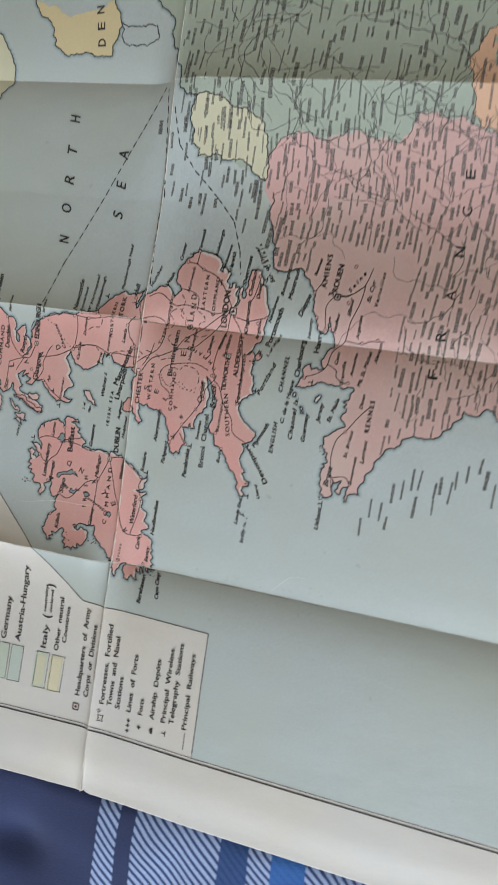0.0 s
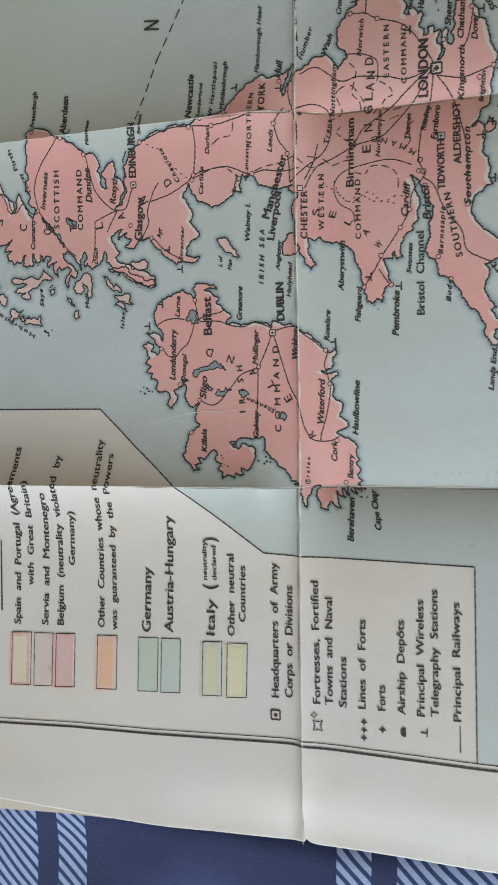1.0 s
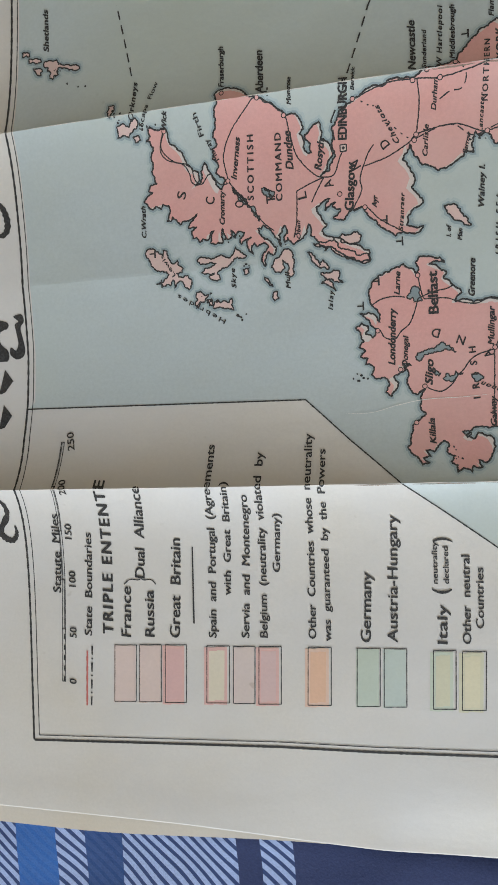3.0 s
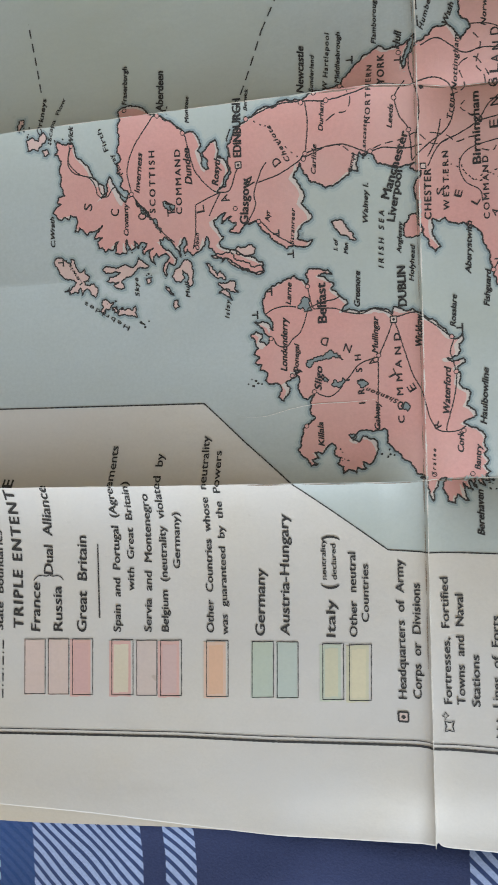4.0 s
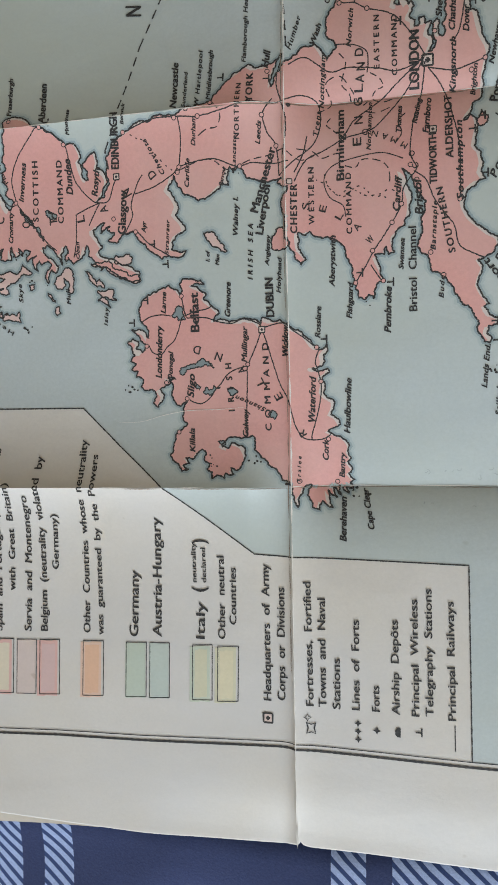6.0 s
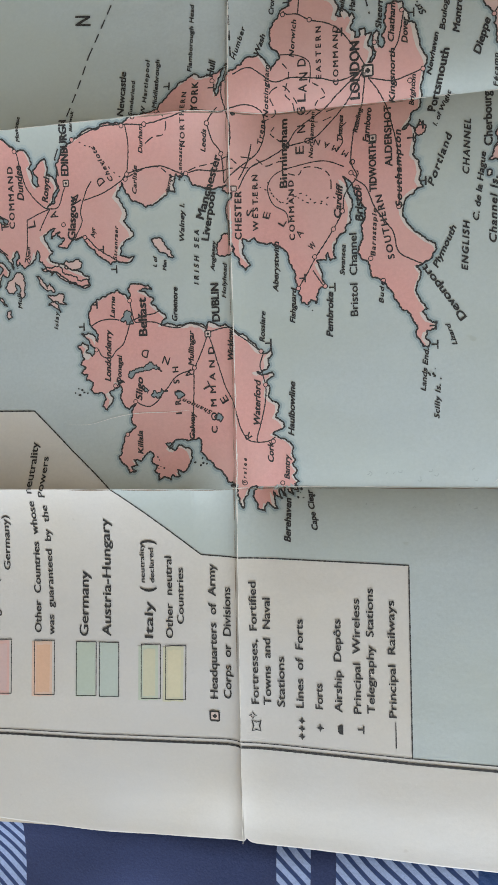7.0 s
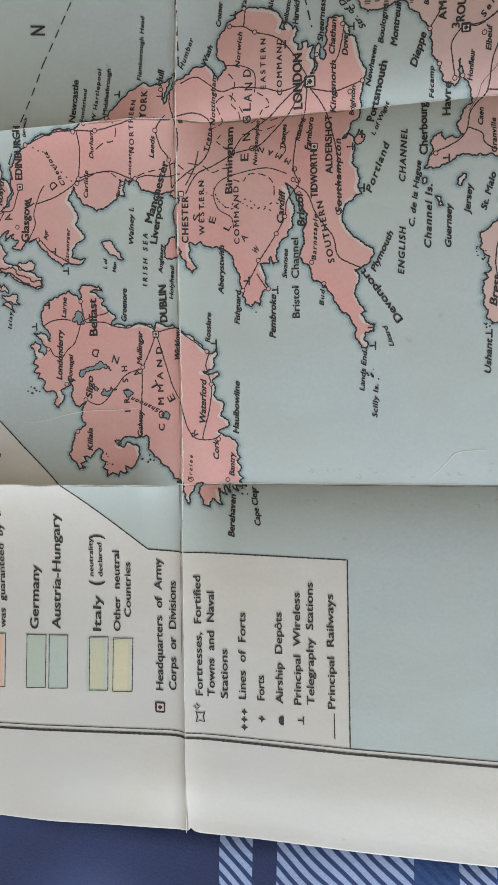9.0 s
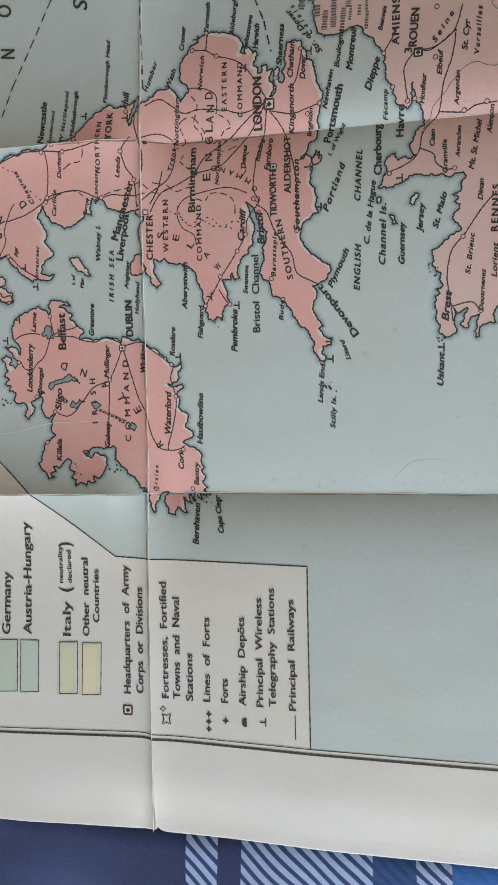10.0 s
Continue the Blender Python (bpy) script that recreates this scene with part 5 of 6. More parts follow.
    words('Plymouth', 66.5, 74.9, 72.4, 87.2, 2.01, 'italic')
    words('Devonport', 75.2, 58.1, 62.8, 75.2, 2.38, 'bold')
    words('Lizard', 72.6, 50, 70.2, 56.8, 1.46, 'italic')
    words('Lands End.', 62.5, 35.6, 63.6, 49.2, 1.67, 'italic')
    words('Scilly Is.', 66.7, 26.7, 67.2, 37.6, 1.67, 'italic')
    words('Bude', 49.5, 64.3, 49.9, 71.2, 1.51, 'italic')
    words('Barnstaple', 47.1, 79.4, 47.8, 94.4, 1.52, 'italic')
    words('SOUTHERN', 53, 78.2, 49.1, 98.5, 2.08, 'roman')
    words('Bristol Channel', 40.8, 60.5, 40.7, 87, 2.50, 'roman')
    words('Bristol', 43, 90.6, 42.3, 101.8, 2.49, 'italic')
    words('Swansea', 37.1, 73.9, 37.6, 83.5, 1.54, 'bold_italic')
    words('Pembroke', 32.6, 54.1, 33, 68.6, 2.14, 'italic')
    words('Fishguard', 20.3, 59.2, 21, 70.7, 1.79, 'italic')
    words('Aberystwith', 14.9, 69.6, 15.5, 86, 1.79, 'italic')
    words('Cardiff', 35.7, 92.4, 36.7, 103.4, 2.13, 'italic')
    words('Tralee', 2.7, 5.5, 3.1, 14.1, 1.18, 'italic')
    words('Cork', 11.5, 12.7, 11.6, 19.5, 1.93, 'italic')
    words('Bantry', 16.7, 6.7, 17.2, 15.1, 1.82, 'italic')
    words('Berehaven', 17.2, -14.3, 17.2, 0.2, 2.22, 'italic')
    words('Cape Clear', 26.6, -10.2, 24.3, 3, 2.00, 'italic')
    words('Haulbowline', 18.8, 21.6, 19.7, 39.7, 2.00, 'italic')
    words('Waterford', 7.2, 25.6, 7.9, 40.7, 2.12, 'italic')
    words('Rosslare', 9.8, 53.3, 10.4, 63.4, 1.78, 'bold_italic')
    words('Wicklow', -1, 47.7, -0.7, 57.8, 2.13, 'italic')
    words('DUBLIN', -5.8, 60.8, -6, 73.4, 2.69, 'bold')
    words('Belfast', -32.1, 57, -32.2, 70, 3.01, 'bold')
    words('Greenore', -20.5, 61.6, -20, 72.9, 1.90, 'italic')
    words('Larne', -43.3, 63.7, -42.8, 70.9, 1.75, 'italic')
    words('Londonderry', -45.7, 41.6, -44.9, 59.5, 2.20, 'italic')
    words('Donegal', -41.6, 40.7, -41, 50.6, 1.74, 'italic')
    words('Sligo', -34.3, 34.7, -33.8, 42.6, 2.37, 'italic')
    words('Killala', -33.4, 16, -33.8, 23.9, 1.93, 'italic')
    words('Galway', -14.9, 21, -14.9, 30.2, 1.85, 'italic')
    words('Mullingar', -15.1, 46.1, -14.7, 58, 1.88, 'italic')
    words('IRISH', -19.7, 29.7, -20.8, 45.8, 2.11, 'roman')
    words('COMMAND', -7.1, 22.9, -7.9, 52.2, 2.01, 'roman')
    words('Shannon', -8.2, 29.8, -18.3, 34.3, 1.43, 'italic')
    words('Dieppe', 79.6, 140.3, 82.8, 150.6, 2.34, 'italic')
    words('Fécamp', 85.6, 130.4, 85.5, 139.8, 1.44, 'italic')
    words('Havre', 90.2, 124.1, 90.6, 134.7, 2.51, 'bold')
    words('Honfleur', 97.5, 134.4, 98.2, 143.7, 1.58, 'italic')
    words('Caen', 100.7, 119.7, 101, 125.7, 1.57, 'italic')
    words('Granville', 104.8, 110.3, 104.7, 121.6, 1.56, 'italic')
    words('ROUEN', 94.2, 152.8, 95, 165.1, 2.58, 'bold')
    words('AMIENS', 88.7, 153.9, 88.6, 169.2, 2.42, 'bold')
    words('3', 92.9, 150.9, 92.9, 152.4, 2.41, 'bold')
    words('Elbeuf', 103.1, 142.8, 103.3, 150.9, 1.64, 'italic')
    words('Argentan', 108.7, 132.9, 108.9, 143.5, 1.45, 'italic')
    words('Versailles', 114.8, 148.3, 115.5, 163.3, 1.61, 'italic')
    words('St. Cyr', 110.9, 149.7, 111.6, 159.6, 1.80, 'italic')
    words('Montreuil', 73.4, 147.4, 74.7, 161.5, 2.10, 'italic')
    words('Boulogne', 69.2, 148.7, 70.5, 161, 1.73, 'italic')
    words('Str. of Dover', 63.7, 154.2, 51.7, 169.7, 1.76, 'italic')
    words('Calais', 60.3, 160.7, 53.4, 171, 1.57, 'italic')
    words('Brest', 104.4, 62, 105.5, 71.6, 2.35, 'italic')
    words('Ushant', 102.8, 40.6, 103.2, 51.6, 2.00, 'italic')
    words('Douarnenez', 115.9, 64.6, 116.7, 78.2, 1.42, 'italic')
    words('St. Brieuc', 111.7, 76.8, 113.2, 90, 1.61, 'italic')
    words('Lorient', 120, 75.4, 120.4, 86.4, 1.76, 'italic')
    words('RENNES', 120.1, 90.1, 120.8, 105.1, 2.12, 'bold')
    words('Dinan', 115.8, 100.5, 116.2, 107.4, 1.60, 'italic')
    words('Mt. St. Michel', 113, 110.8, 116, 127.9, 1.79, 'italic')
    words('Avranches', 108.8, 115.2, 109.5, 126.3, 1.45, 'italic')
    words('Alençon', 118.9, 122.5, 120, 132.2, 1.61, 'italic')
    words('Beauvais', 83.5, 159.3, 84.9, 167.1, 1.50, 'italic')
    words('Seine', 101, 153.6, 106.8, 162.6, 1.82, 'italic')
    words('Humber', 2, 146.5, 5.4, 157.2, 1.51, 'italic')
    words('Wash', 9.5, 148, 11.9, 154.2, 1.81, 'italic')
    words('Cromer', 14.5, 160.4, 15.1, 168.7, 1.66, 'italic')
    words('Yarmouth', 23.3, 165.8, 23.9, 175.9, 1.65, 'italic')
    words('Aldeburgh', 32.4, 163.4, 33.6, 176.2, 1.63, 'italic')
    words('Felixstowe', 37.4, 158.4, 39.2, 169.7, 1.61, 'italic')
    words('S', -113.5, 101, -112.9, 103.3, 3.09, 'bold')
    words('C', -103.5, 98.2, -103.1, 100.5, 3.04, 'bold')
    words('O', -93.4, 96, -93.2, 98.3, 2.99, 'bold')
    words('T', -82.6, 96.3, -82.7, 98.6, 2.94, 'bold')
    words('L', -72.1, 96.5, -72.4, 98.7, 2.89, 'bold')
    words('A', -63.1, 99, -63.9, 101.2, 2.84, 'bold')
    words('N', -54.1, 103.9, -55.1, 106, 2.79, 'bold')
    words('D', -44.7, 109.2, -46, 111.1, 2.74, 'bold')
    words('W', 26.7, 83.2, 28.2, 84.6, 2.26, 'bold')
    words('A', 22.7, 87.4, 24, 88.9, 2.27, 'bold')
    words('L', 17.1, 91.2, 18.2, 92.9, 2.30, 'bold')
    words('E', 12.1, 93.8, 12.7, 95.8, 2.32, 'bold')
    words('S', 6.8, 94.8, 7, 97, 2.32, 'bold')
    words('E', 23.6, 114.2, 23.6, 116.8, 2.78, 'roman')
    words('N', 24.1, 121.4, 24, 124, 2.79, 'roman')
    words('G', 23.9, 127.8, 23.8, 130.4, 2.81, 'roman')
    words('L', 24.1, 132, 24.2, 134.3, 2.78, 'roman')
    words('A', 24.6, 134.7, 24.7, 137, 2.77, 'roman')
    words('N', 25, 138.3, 25.1, 140.6, 2.77, 'roman')
    words('D', 24.5, 142.7, 24.6, 145, 2.76, 'roman')
    words('R', 4.7, 20.9, 3.6, 22.6, 2.35, 'bold')
    words('E', -3.1, 33.3, -4.2, 35.2, 2.65, 'bold')
    words('L', -9.5, 38.3, -10.4, 40.2, 2.64, 'bold')
    words('A', -15.4, 42.4, -16.5, 44.3, 2.72, 'bold')
    words('N', -22.9, 47.7, -25.1, 48.5, 2.76, 'bold')
    words('D', -30.5, 50.4, -32.8, 51.1, 2.79, 'bold')
    words('C', 42.3, 105.2, 41.6, 106.8, 1.92, 'roman')
    words('O', 41.4, 109.3, 40.2, 110.6, 1.92, 'roman')
    words('M', 39.2, 112.4, 37.7, 113.4, 1.93, 'roman')
    words('M', 36.2, 114.5, 34.5, 115.3, 1.95, 'roman')
    words('A', 33.3, 116, 31.6, 116.6, 1.96, 'roman')
    words('N', 30.2, 117.3, 28.4, 117.8, 1.97, 'roman')
    words('D', 27, 118.3, 25.2, 118.6, 1.98, 'roman')
    words('N', -51.4, 164.2, -51.6, 168.6, 5.64, 'italic')
    words('O', -53.1, 180.5, -53.2, 185, 5.66, 'italic')
    words('R', -53.8, 195, -53.7, 199.4, 5.67, 'italic')
    words('T', -54.2, 211.1, -54.1, 215.5, 5.65, 'italic')
    words('H', -55, 227, -55.2, 231.4, 5.64, 'italic')
    words('S', -22.9, 179.1, -23, 183.5, 5.42, 'italic')
    words('E', -23.5, 194.5, -23.5, 198.8, 5.43, 'italic')
    words('A', -24.4, 209.4, -24.4, 213.6, 5.42, 'italic')
    words('F', 145.8, 118.6, 145.7, 123, 4.28, 'bold')
    words('R', 146.4, 136.2, 146.3, 140.5, 4.27, 'bold')
    words('A', 146.9, 154.1, 146.8, 158.4, 4.23, 'bold')
    words('N', 146.7, 173, 146.7, 177.3, 4.21, 'bold')
    words('C', 146.7, 190.8, 146.6, 195, 4.19, 'bold')
    words('E', 146.4, 207.4, 146.3, 211.6, 4.17, 'bold')
    words('D', -44.9, 266.3, -45.2, 269.9, 4.23, 'bold')
    words('E', -46, 274.3, -46.4, 277.9, 4.22, 'bold')
    words('N', -47.3, 282.3, -47.8, 285.9, 4.22, 'bold')
FRAME_SIDE_LINE = [(-183.5, -92.0), (-182.7, -70.0), (-181.3, -37.0), (-180.6, -18.0), (-179.8, 5.0), (-178.8, 22.0), (-177.2, 35.0), (-175.9, 52.0), (-175.4, 90.0), (-175.5, 130.0), (-174.2, 175.0), (-170.0, 368.0)]
FRAME_LOW_LINE = [(-183.4, -92.0), (-128.0, -89.4), (-88.0, -87.6), (-56.0, -87.0), (-5.0, -85.0), (-0.8, -85.0), (2.7, -85.3), (58.0, -86.8), (106.0, -87.2), (206.0, -87.6), (366.0, -89.0)]
LEGEND_LINE = [(-177.4, 32.6), (-74.1, 31.6), (-59.4, 17.7), (-43.0, 3.6), (-12.6, -18.9), (0.6, -19.7), (57.4, -21.2), (58.0, -85.2)]


def shifted(points, dx, dy):
    return [(x + dx, y + dy) for x, y in points]


def sea_tint():
    """The printed sea: all inside the frame but the legend's corner."""
    edge = [p for p in shifted(FRAME_SIDE_LINE, 2.9, 0) if p[1] > 33][::-1]
    low = [p for p in shifted(FRAME_LOW_LINE, 0, 1.9) if p[0] > 60]
    pts = edge + LEGEND_LINE + low + [(366.0, 368.0)]
    return draped(pts, 0.10, 0.9)


part("sea", sea_tint(), SEA, war_map, "pale grey-blue printed sea", True)


def land(name, outline, material, label, seed, rough=0.16, wash=True, line=0.56, slip=None):
    """A country or island: its tint, its inked shore and the wash of colour along it."""
    shore = ragged(outline, rough, seed)
    if wash:
        for w, lift, mat, nm in ((3.6, 0.15, SHOAL_PALE, "outer_wash"), (1.9, 0.19, SHOAL, "inner_wash")):
            bm = bmesh.new()
            stroke(bm, shore[::2], w, lift, closed=True)
            part(nm, bm, mat, war_map)
    if slip:  # the tint was printed a little out of register: bare paper shows along one shore
        part("bare_shore", draped(shore, 0.22), PALE_SHORE, war_map)
        moved = rounded([(x + slip[0] + 0.5 * math.sin(y / 9), y + slip[1] + 0.5 * math.sin(x / 7)) for x, y in outline], True, 2)
        tint = part(name, draped(shore, 0.26, over=moved), material, war_map, label, True)
    else:
        tint = part(name, draped(shore, 0.24), material, war_map, label, True)
    bm = bmesh.new()
    stroke(bm, shore, line, 0.31, closed=True)
    part("coastline", bm, INK, war_map)
    return tint


land("great_britain", GREAT_BRITAIN, BRITISH, "salmon-pink tint of Great Britain", 3, 0.17, slip=(-1.1, -0.5))
land("ireland", IRELAND, BRITISH, "salmon-pink tint of Ireland", 5, 0.17, slip=(-1.2, -0.7))
for k, isle in enumerate((LEWIS, UIST, BARRA, SKYE, MULL, ISLAY, JURA, ARRAN, KINTYRE, COLL, MAN, ANGLESEY, WIGHT, ORKNEY, HOY, SANDAY, SHETLAND, YELL, TIREE, BENBECULA, UNST, WALLS, RUM)):
    land("island", isle, BRITISH if k in (11, 12) else ISLE_PINK, "", 20 + k, 0.2, k not in (11, 12), 0.5)
for k, isle in enumerate((GUERNSEY, JERSEY, ALDERNEY)):
    land("island", isle, PAPER, "", 50 + k, 0.2)

# the continent: neighbours first, France over them
GERMAN_LAND = GERMAN_COAST + [(60.0, 300.0), (62.0, 366.0), (366.0, 366.0), (366.0, 225.0), FRENCH_BORDER[0]] + FRENCH_BORDER + DUTCH_COAST[6:7]
part("german_land", draped(ragged(GERMAN_LAND, 0.15, 61), 0.20), GERMAN, war_map, "grey-green tint of Germany and Austria", True)
FRANCE = FRENCH_COAST + [(240.0, 85.0), (262.0, 60.0), (366.0, 50.0), (366.0, 200.0)] + FRENCH_BORDER
for w, lift, mat in ((3.6, 0.15, SHOAL_PALE), (1.9, 0.19, SHOAL)):
    for shore, seed in ((FRENCH_COAST, 62), (DUTCH_COAST[:12], 64), (GERMAN_COAST, 61), (DANISH_LAND, 65), (NORSE_LAND, 68)):
        bm = bmesh.new()
        stroke(bm, ragged(shore, 0.2, seed, False)[::2], w, lift)
        part("coastal_wash", bm, mat, war_map)
part("france", draped(ragged(FRANCE, 0.2, 62), 0.24), FRENCH, war_map, "dusky pink tint of France", True)
part("belgium", draped(ragged(BELGIAN_LAND, 0.2, 63), 0.27), BELGIAN, war_map, "rose tint of Belgium", True)
part("netherlands", draped(ragged(DUTCH_COAST, 0.2, 64), 0.27), NEUTRAL_PALE, war_map, "pale yellow tint of the Netherlands", True)
part("denmark", draped(ragged(DANISH_LAND, 0.2, 65), 0.24), NEUTRAL, war_map, "buff yellow tint of Denmark", True)
part("danish_water", draped(ragged(DANISH_ISLE, 0.2, 66), 0.24), SEA, war_map)
part("switzerland", draped(ragged(SWISS_LAND, 0.2, 67), 0.27), GUARANTEED, war_map, "orange tint of Switzerland", True)
part("norway", draped(ragged(NORSE_LAND, 0.2, 68), 0.24), NEUTRAL_PALE, war_map, "pale yellow tint of Norway", True)
bm = bmesh.new()
for k, (line, closed) in enumerate(((FRENCH_COAST, False), (FRENCH_BORDER, False), (DUTCH_COAST, True), (GERMAN_COAST, False), (DANISH_LAND, False), (DANISH_ISLE, True), (NORSE_LAND, False), (SWISS_LAND, False))):
    stroke(bm, ragged(line, 0.2, (62, 62, 64, 61, 65, 66, 68, 67)[k], closed), 0.52 if k not in (1, 7) else 0.34, 0.31, closed)
part("coastline", bm, INK, war_map)

for k, loch_shape in enumerate(LOCHS):
    mx, my = sum(p[0] for p in loch_shape) / len(loch_shape), sum(p[1] for p in loch_shape) / len(loch_shape)
    edge = ragged([(mx + 0.84 * (x - mx), my + 0.84 * (y - my)) for x, y in loch_shape], 0.3, 80 + k, step=0.4)
    part("lough", draped(edge, 0.28), LOUGH, war_map)
    bm = bmesh.new()
    stroke(bm, edge, 0.42, 0.32, closed=True)
    part("lough_shore", bm, INK, war_map)


# railways, sea routes, towns, wireless masts, headquarters
for line in RAILS:
    bm = bmesh.new()
    stroke(bm, ragged(rounded(line, per=6), 0.07, 31, False, 0.8), 0.40, 0.33)
    part("railway_line", bm, INK, war_map)
for line in DASHED:
    bm = bmesh.new()
    for a, b in zip(line, line[1:]):
        for dash in dashes(a, b, 3.3, 1.9):
            stroke(bm, stepped(dash, 1.0), 0.50, 0.33)
    tagged(part("sea_route", bm, INK, war_map), kind="stuff")


def ring(bm, x, y, r, w, lift, sides=14):
    stroke(bm, [(x + r * math.cos(6.2832 * k / sides), y + r * math.sin(6.2832 * k / sides)) for k in range(sides)], w, lift, closed=True)


def disc(points, lift):
    bm = bmesh.new()
    bm.faces.new([bm.verts.new(on_map(x, y, lift)) for x, y in points])
    return bm


for x, y in TOWNS:
    bm = bmesh.new()
    ring(bm, x, y, 0.72, 0.28, 0.37)
    part("town_ring", bm, INK, war_map)
    part("town_dot", disc([(x + 0.6 * math.cos(6.2832 * k / 10), y + 0.6 * math.sin(6.2832 * k / 10)) for k in range(10)], 0.35), BRITISH, war_map)
for x, y, s in SQUARES:
    h = s / 2
    bm = bmesh.new()
    for r, w in ((h, s * 0.2), (h * 0.24, s * 0.26)):
        sq = [(x - r, y - r), (x + r, y - r), (x + r, y + r), (x - r, y + r), (x - r, y - r)]
        for a, b in zip(sq, sq[1:]):
            stroke(bm, [a, b], w, 0.39)
    part("headquarters_square", bm, INK, war_map)
    part("square_field", disc([(x - h, y - h), (x + h, y - h), (x + h, y + h), (x - h, y + h)], 0.36), PALE_PINK, war_map)
for x, y in MASTS + [KEY_MAST]:
    bm = bmesh.new()
    stroke(bm, [(x - 1.1, y), (x + 0.9, y)], 0.48, 0.38)
    stroke(bm, [(x + 0.9, y - 1.4), (x + 0.9, y + 1.4)], 0.54, 0.38)
    part("wireless_mast_sign", bm, INK, war_map)

# scattered rocks and islets
rng = random.Random(8)
for cx, cy, spread, count in ISLETS:
    for k in range(count):
        x, y, r = cx + rng.gauss(0, spread * 0.6), cy + rng.gauss(0, spread * 0.5), rng.uniform(0.18, 0.5)
        part("islet", disc([(x + r * rng.uniform(0.6, 1.3) * math.cos(6.2832 * j / 7), y + r * rng.uniform(0.6, 1.3) * math.sin(6.2832 * j / 7)) for j in range(7)], 0.34), INK, war_map)

# dotted and broken inner boundaries
for line, gap in DOTTED:
    bm = bmesh.new()
    path = stepped(rounded(line, per=6), 0.5)
    if gap:
        for k in range(0, len(path) - gap, gap + 1):
            stroke(bm, path[k:k + max(2, gap)], 0.38, 0.33)
    else:
        stroke(bm, path, 0.34, 0.33)
    tagged(part("inner_boundary", bm, INK, war_map), kind="stuff" if gap else "")

# ---- the legend and the printed frame ----
bm = bmesh.new()
stroke(bm, stepped(FRAME_SIDE_LINE, 1.0), 0.78, 0.30)
stroke(bm, stepped(FRAME_LOW_LINE, 1.0), 0.78, 0.30)
part("frame_heavy_line", bm, INK, war_map, "heavy black frame line")
bm = bmesh.new()
stroke(bm, stepped([p for p in shifted(FRAME_SIDE_LINE, 2.3, 1.9)], 1.0), 0.30, 0.30)
stroke(bm, stepped([(-181.0, -90.0)] + [p for p in shifted(FRAME_LOW_LINE, 0, 1.75) if p[0] > -180], 1.0), 0.30, 0.30)
part("frame_fine_line", bm, INK, war_map, "fine black frame line")
bm = bmesh.new()
stroke(bm, stepped(LEGEND_LINE, 1.0), 0.42, 0.30)
part("legend_border", bm, INK, war_map)

TINTS = {"PALE_PINK": (PALE_PINK, None), "BELGIAN": (BELGIAN, EDGE_PINK), "EDGED": (printed("pale_cream", (0.62, 0.55, 0.43)), EDGE_PINK), "PALE": (printed("faint_pink", (0.58, 0.48, 0.44)), None),
         "ROSE": (printed("swatch_rose", (0.58, 0.41, 0.39)), EDGE_PINK), "GUARANTEED": (GUARANTEED, printed("swatch_rim_orange", (0.66, 0.46, 0.36))), "GERMAN": (printed("swatch_green", (0.45, 0.50, 0.42)), None),
         "AUSTRIAN": (printed("swatch_blue_green", (0.45, 0.50, 0.45)), None), "ITALIAN": (NEUTRAL_PALE, printed("swatch_rim_green", (0.48, 0.52, 0.42))), "NEUTRAL": (printed("swatch_yellow", (0.62, 0.56, 0.39)), NEUTRAL_PALE)}


def grown(points, by):
    cx, cy = sum(p[0] for p in points) / 4, sum(p[1] for p in points) / 4
    return [(x + (by if x > cx else -by), y + (by if y > cy else -by)) for x, y in points]


for tint, corners in SWATCHES:
    main, rim = TINTS[tint]
    if rim:
        part("swatch_rim", draped(grown(shifted(corners, -1.0, -0.6), 0.1), 0.22), rim, war_map)
    part("swatch", draped(grown(shifted(corners, -0.6, -0.4), -1.3), 0.26) if rim else draped(shifted(corners, -0.35, -0.3), 0.26), main, war_map)
    bm = bmesh.new()
    ring_pts = corners + corners[:1]
    for a, b in zip(ring_pts, ring_pts[1:]):
        stroke(bm, stepped([a, b], 1.5), 0.28, 0.32)
    part("swatch_outline", bm, INK, war_map)

bm = bmesh.new()
bar = stepped(SCALE_BAR, 1.0)
for off in (-0.55, 0.6):
    stroke(bm, [(x + off, y) for x, y in bar], 0.26, 0.32)
part("scale_bar_lines", bm, INK, war_map)
for k, (x, y) in enumerate(SCALE_BAR):
    bm = bmesh.new()
    stroke(bm, [(x - 0.8, y), (x + 0.8, y)], 0.35, 0.33)
    part("scale_tick", bm, INK, war_map)
for k, (s, e) in enumerate(((0.0, 0.1), (0.2, 0.3), (0.4, 0.5), (0.6, 0.7), (0.8, 0.9))):
    (ax, ay), (bx, by) = SCALE_BAR[0], SCALE_BAR[1]
    bm = bmesh.new()
    stroke(bm, [(ax + (bx - ax) * s + 0.3, ay + (by - ay) * s), (ax + (bx - ax) * e + 0.3, ay + (by - ay) * e)], 0.6, 0.33)
    part("scale_division", bm, INK, war_map)
for k in (1, 2, 3, 4):
    bm = bmesh.new()
    stroke(bm, stepped([(SCALE_BAR[k][0] + (0.25 if k % 2 else -0.2), SCALE_BAR[k][1]), (SCALE_BAR[k + 1][0] + (0.25 if k % 2 else -0.2), SCALE_BAR[k + 1][1])], 1.0), 0.35, 0.33)
    part("scale_division", bm, INK_GREY, war_map)
bm = bmesh.new()
stroke(bm, LEGEND_RULE, 0.55, 0.32)
part("legend_rule", bm, INK, war_map)
bm = bmesh.new()
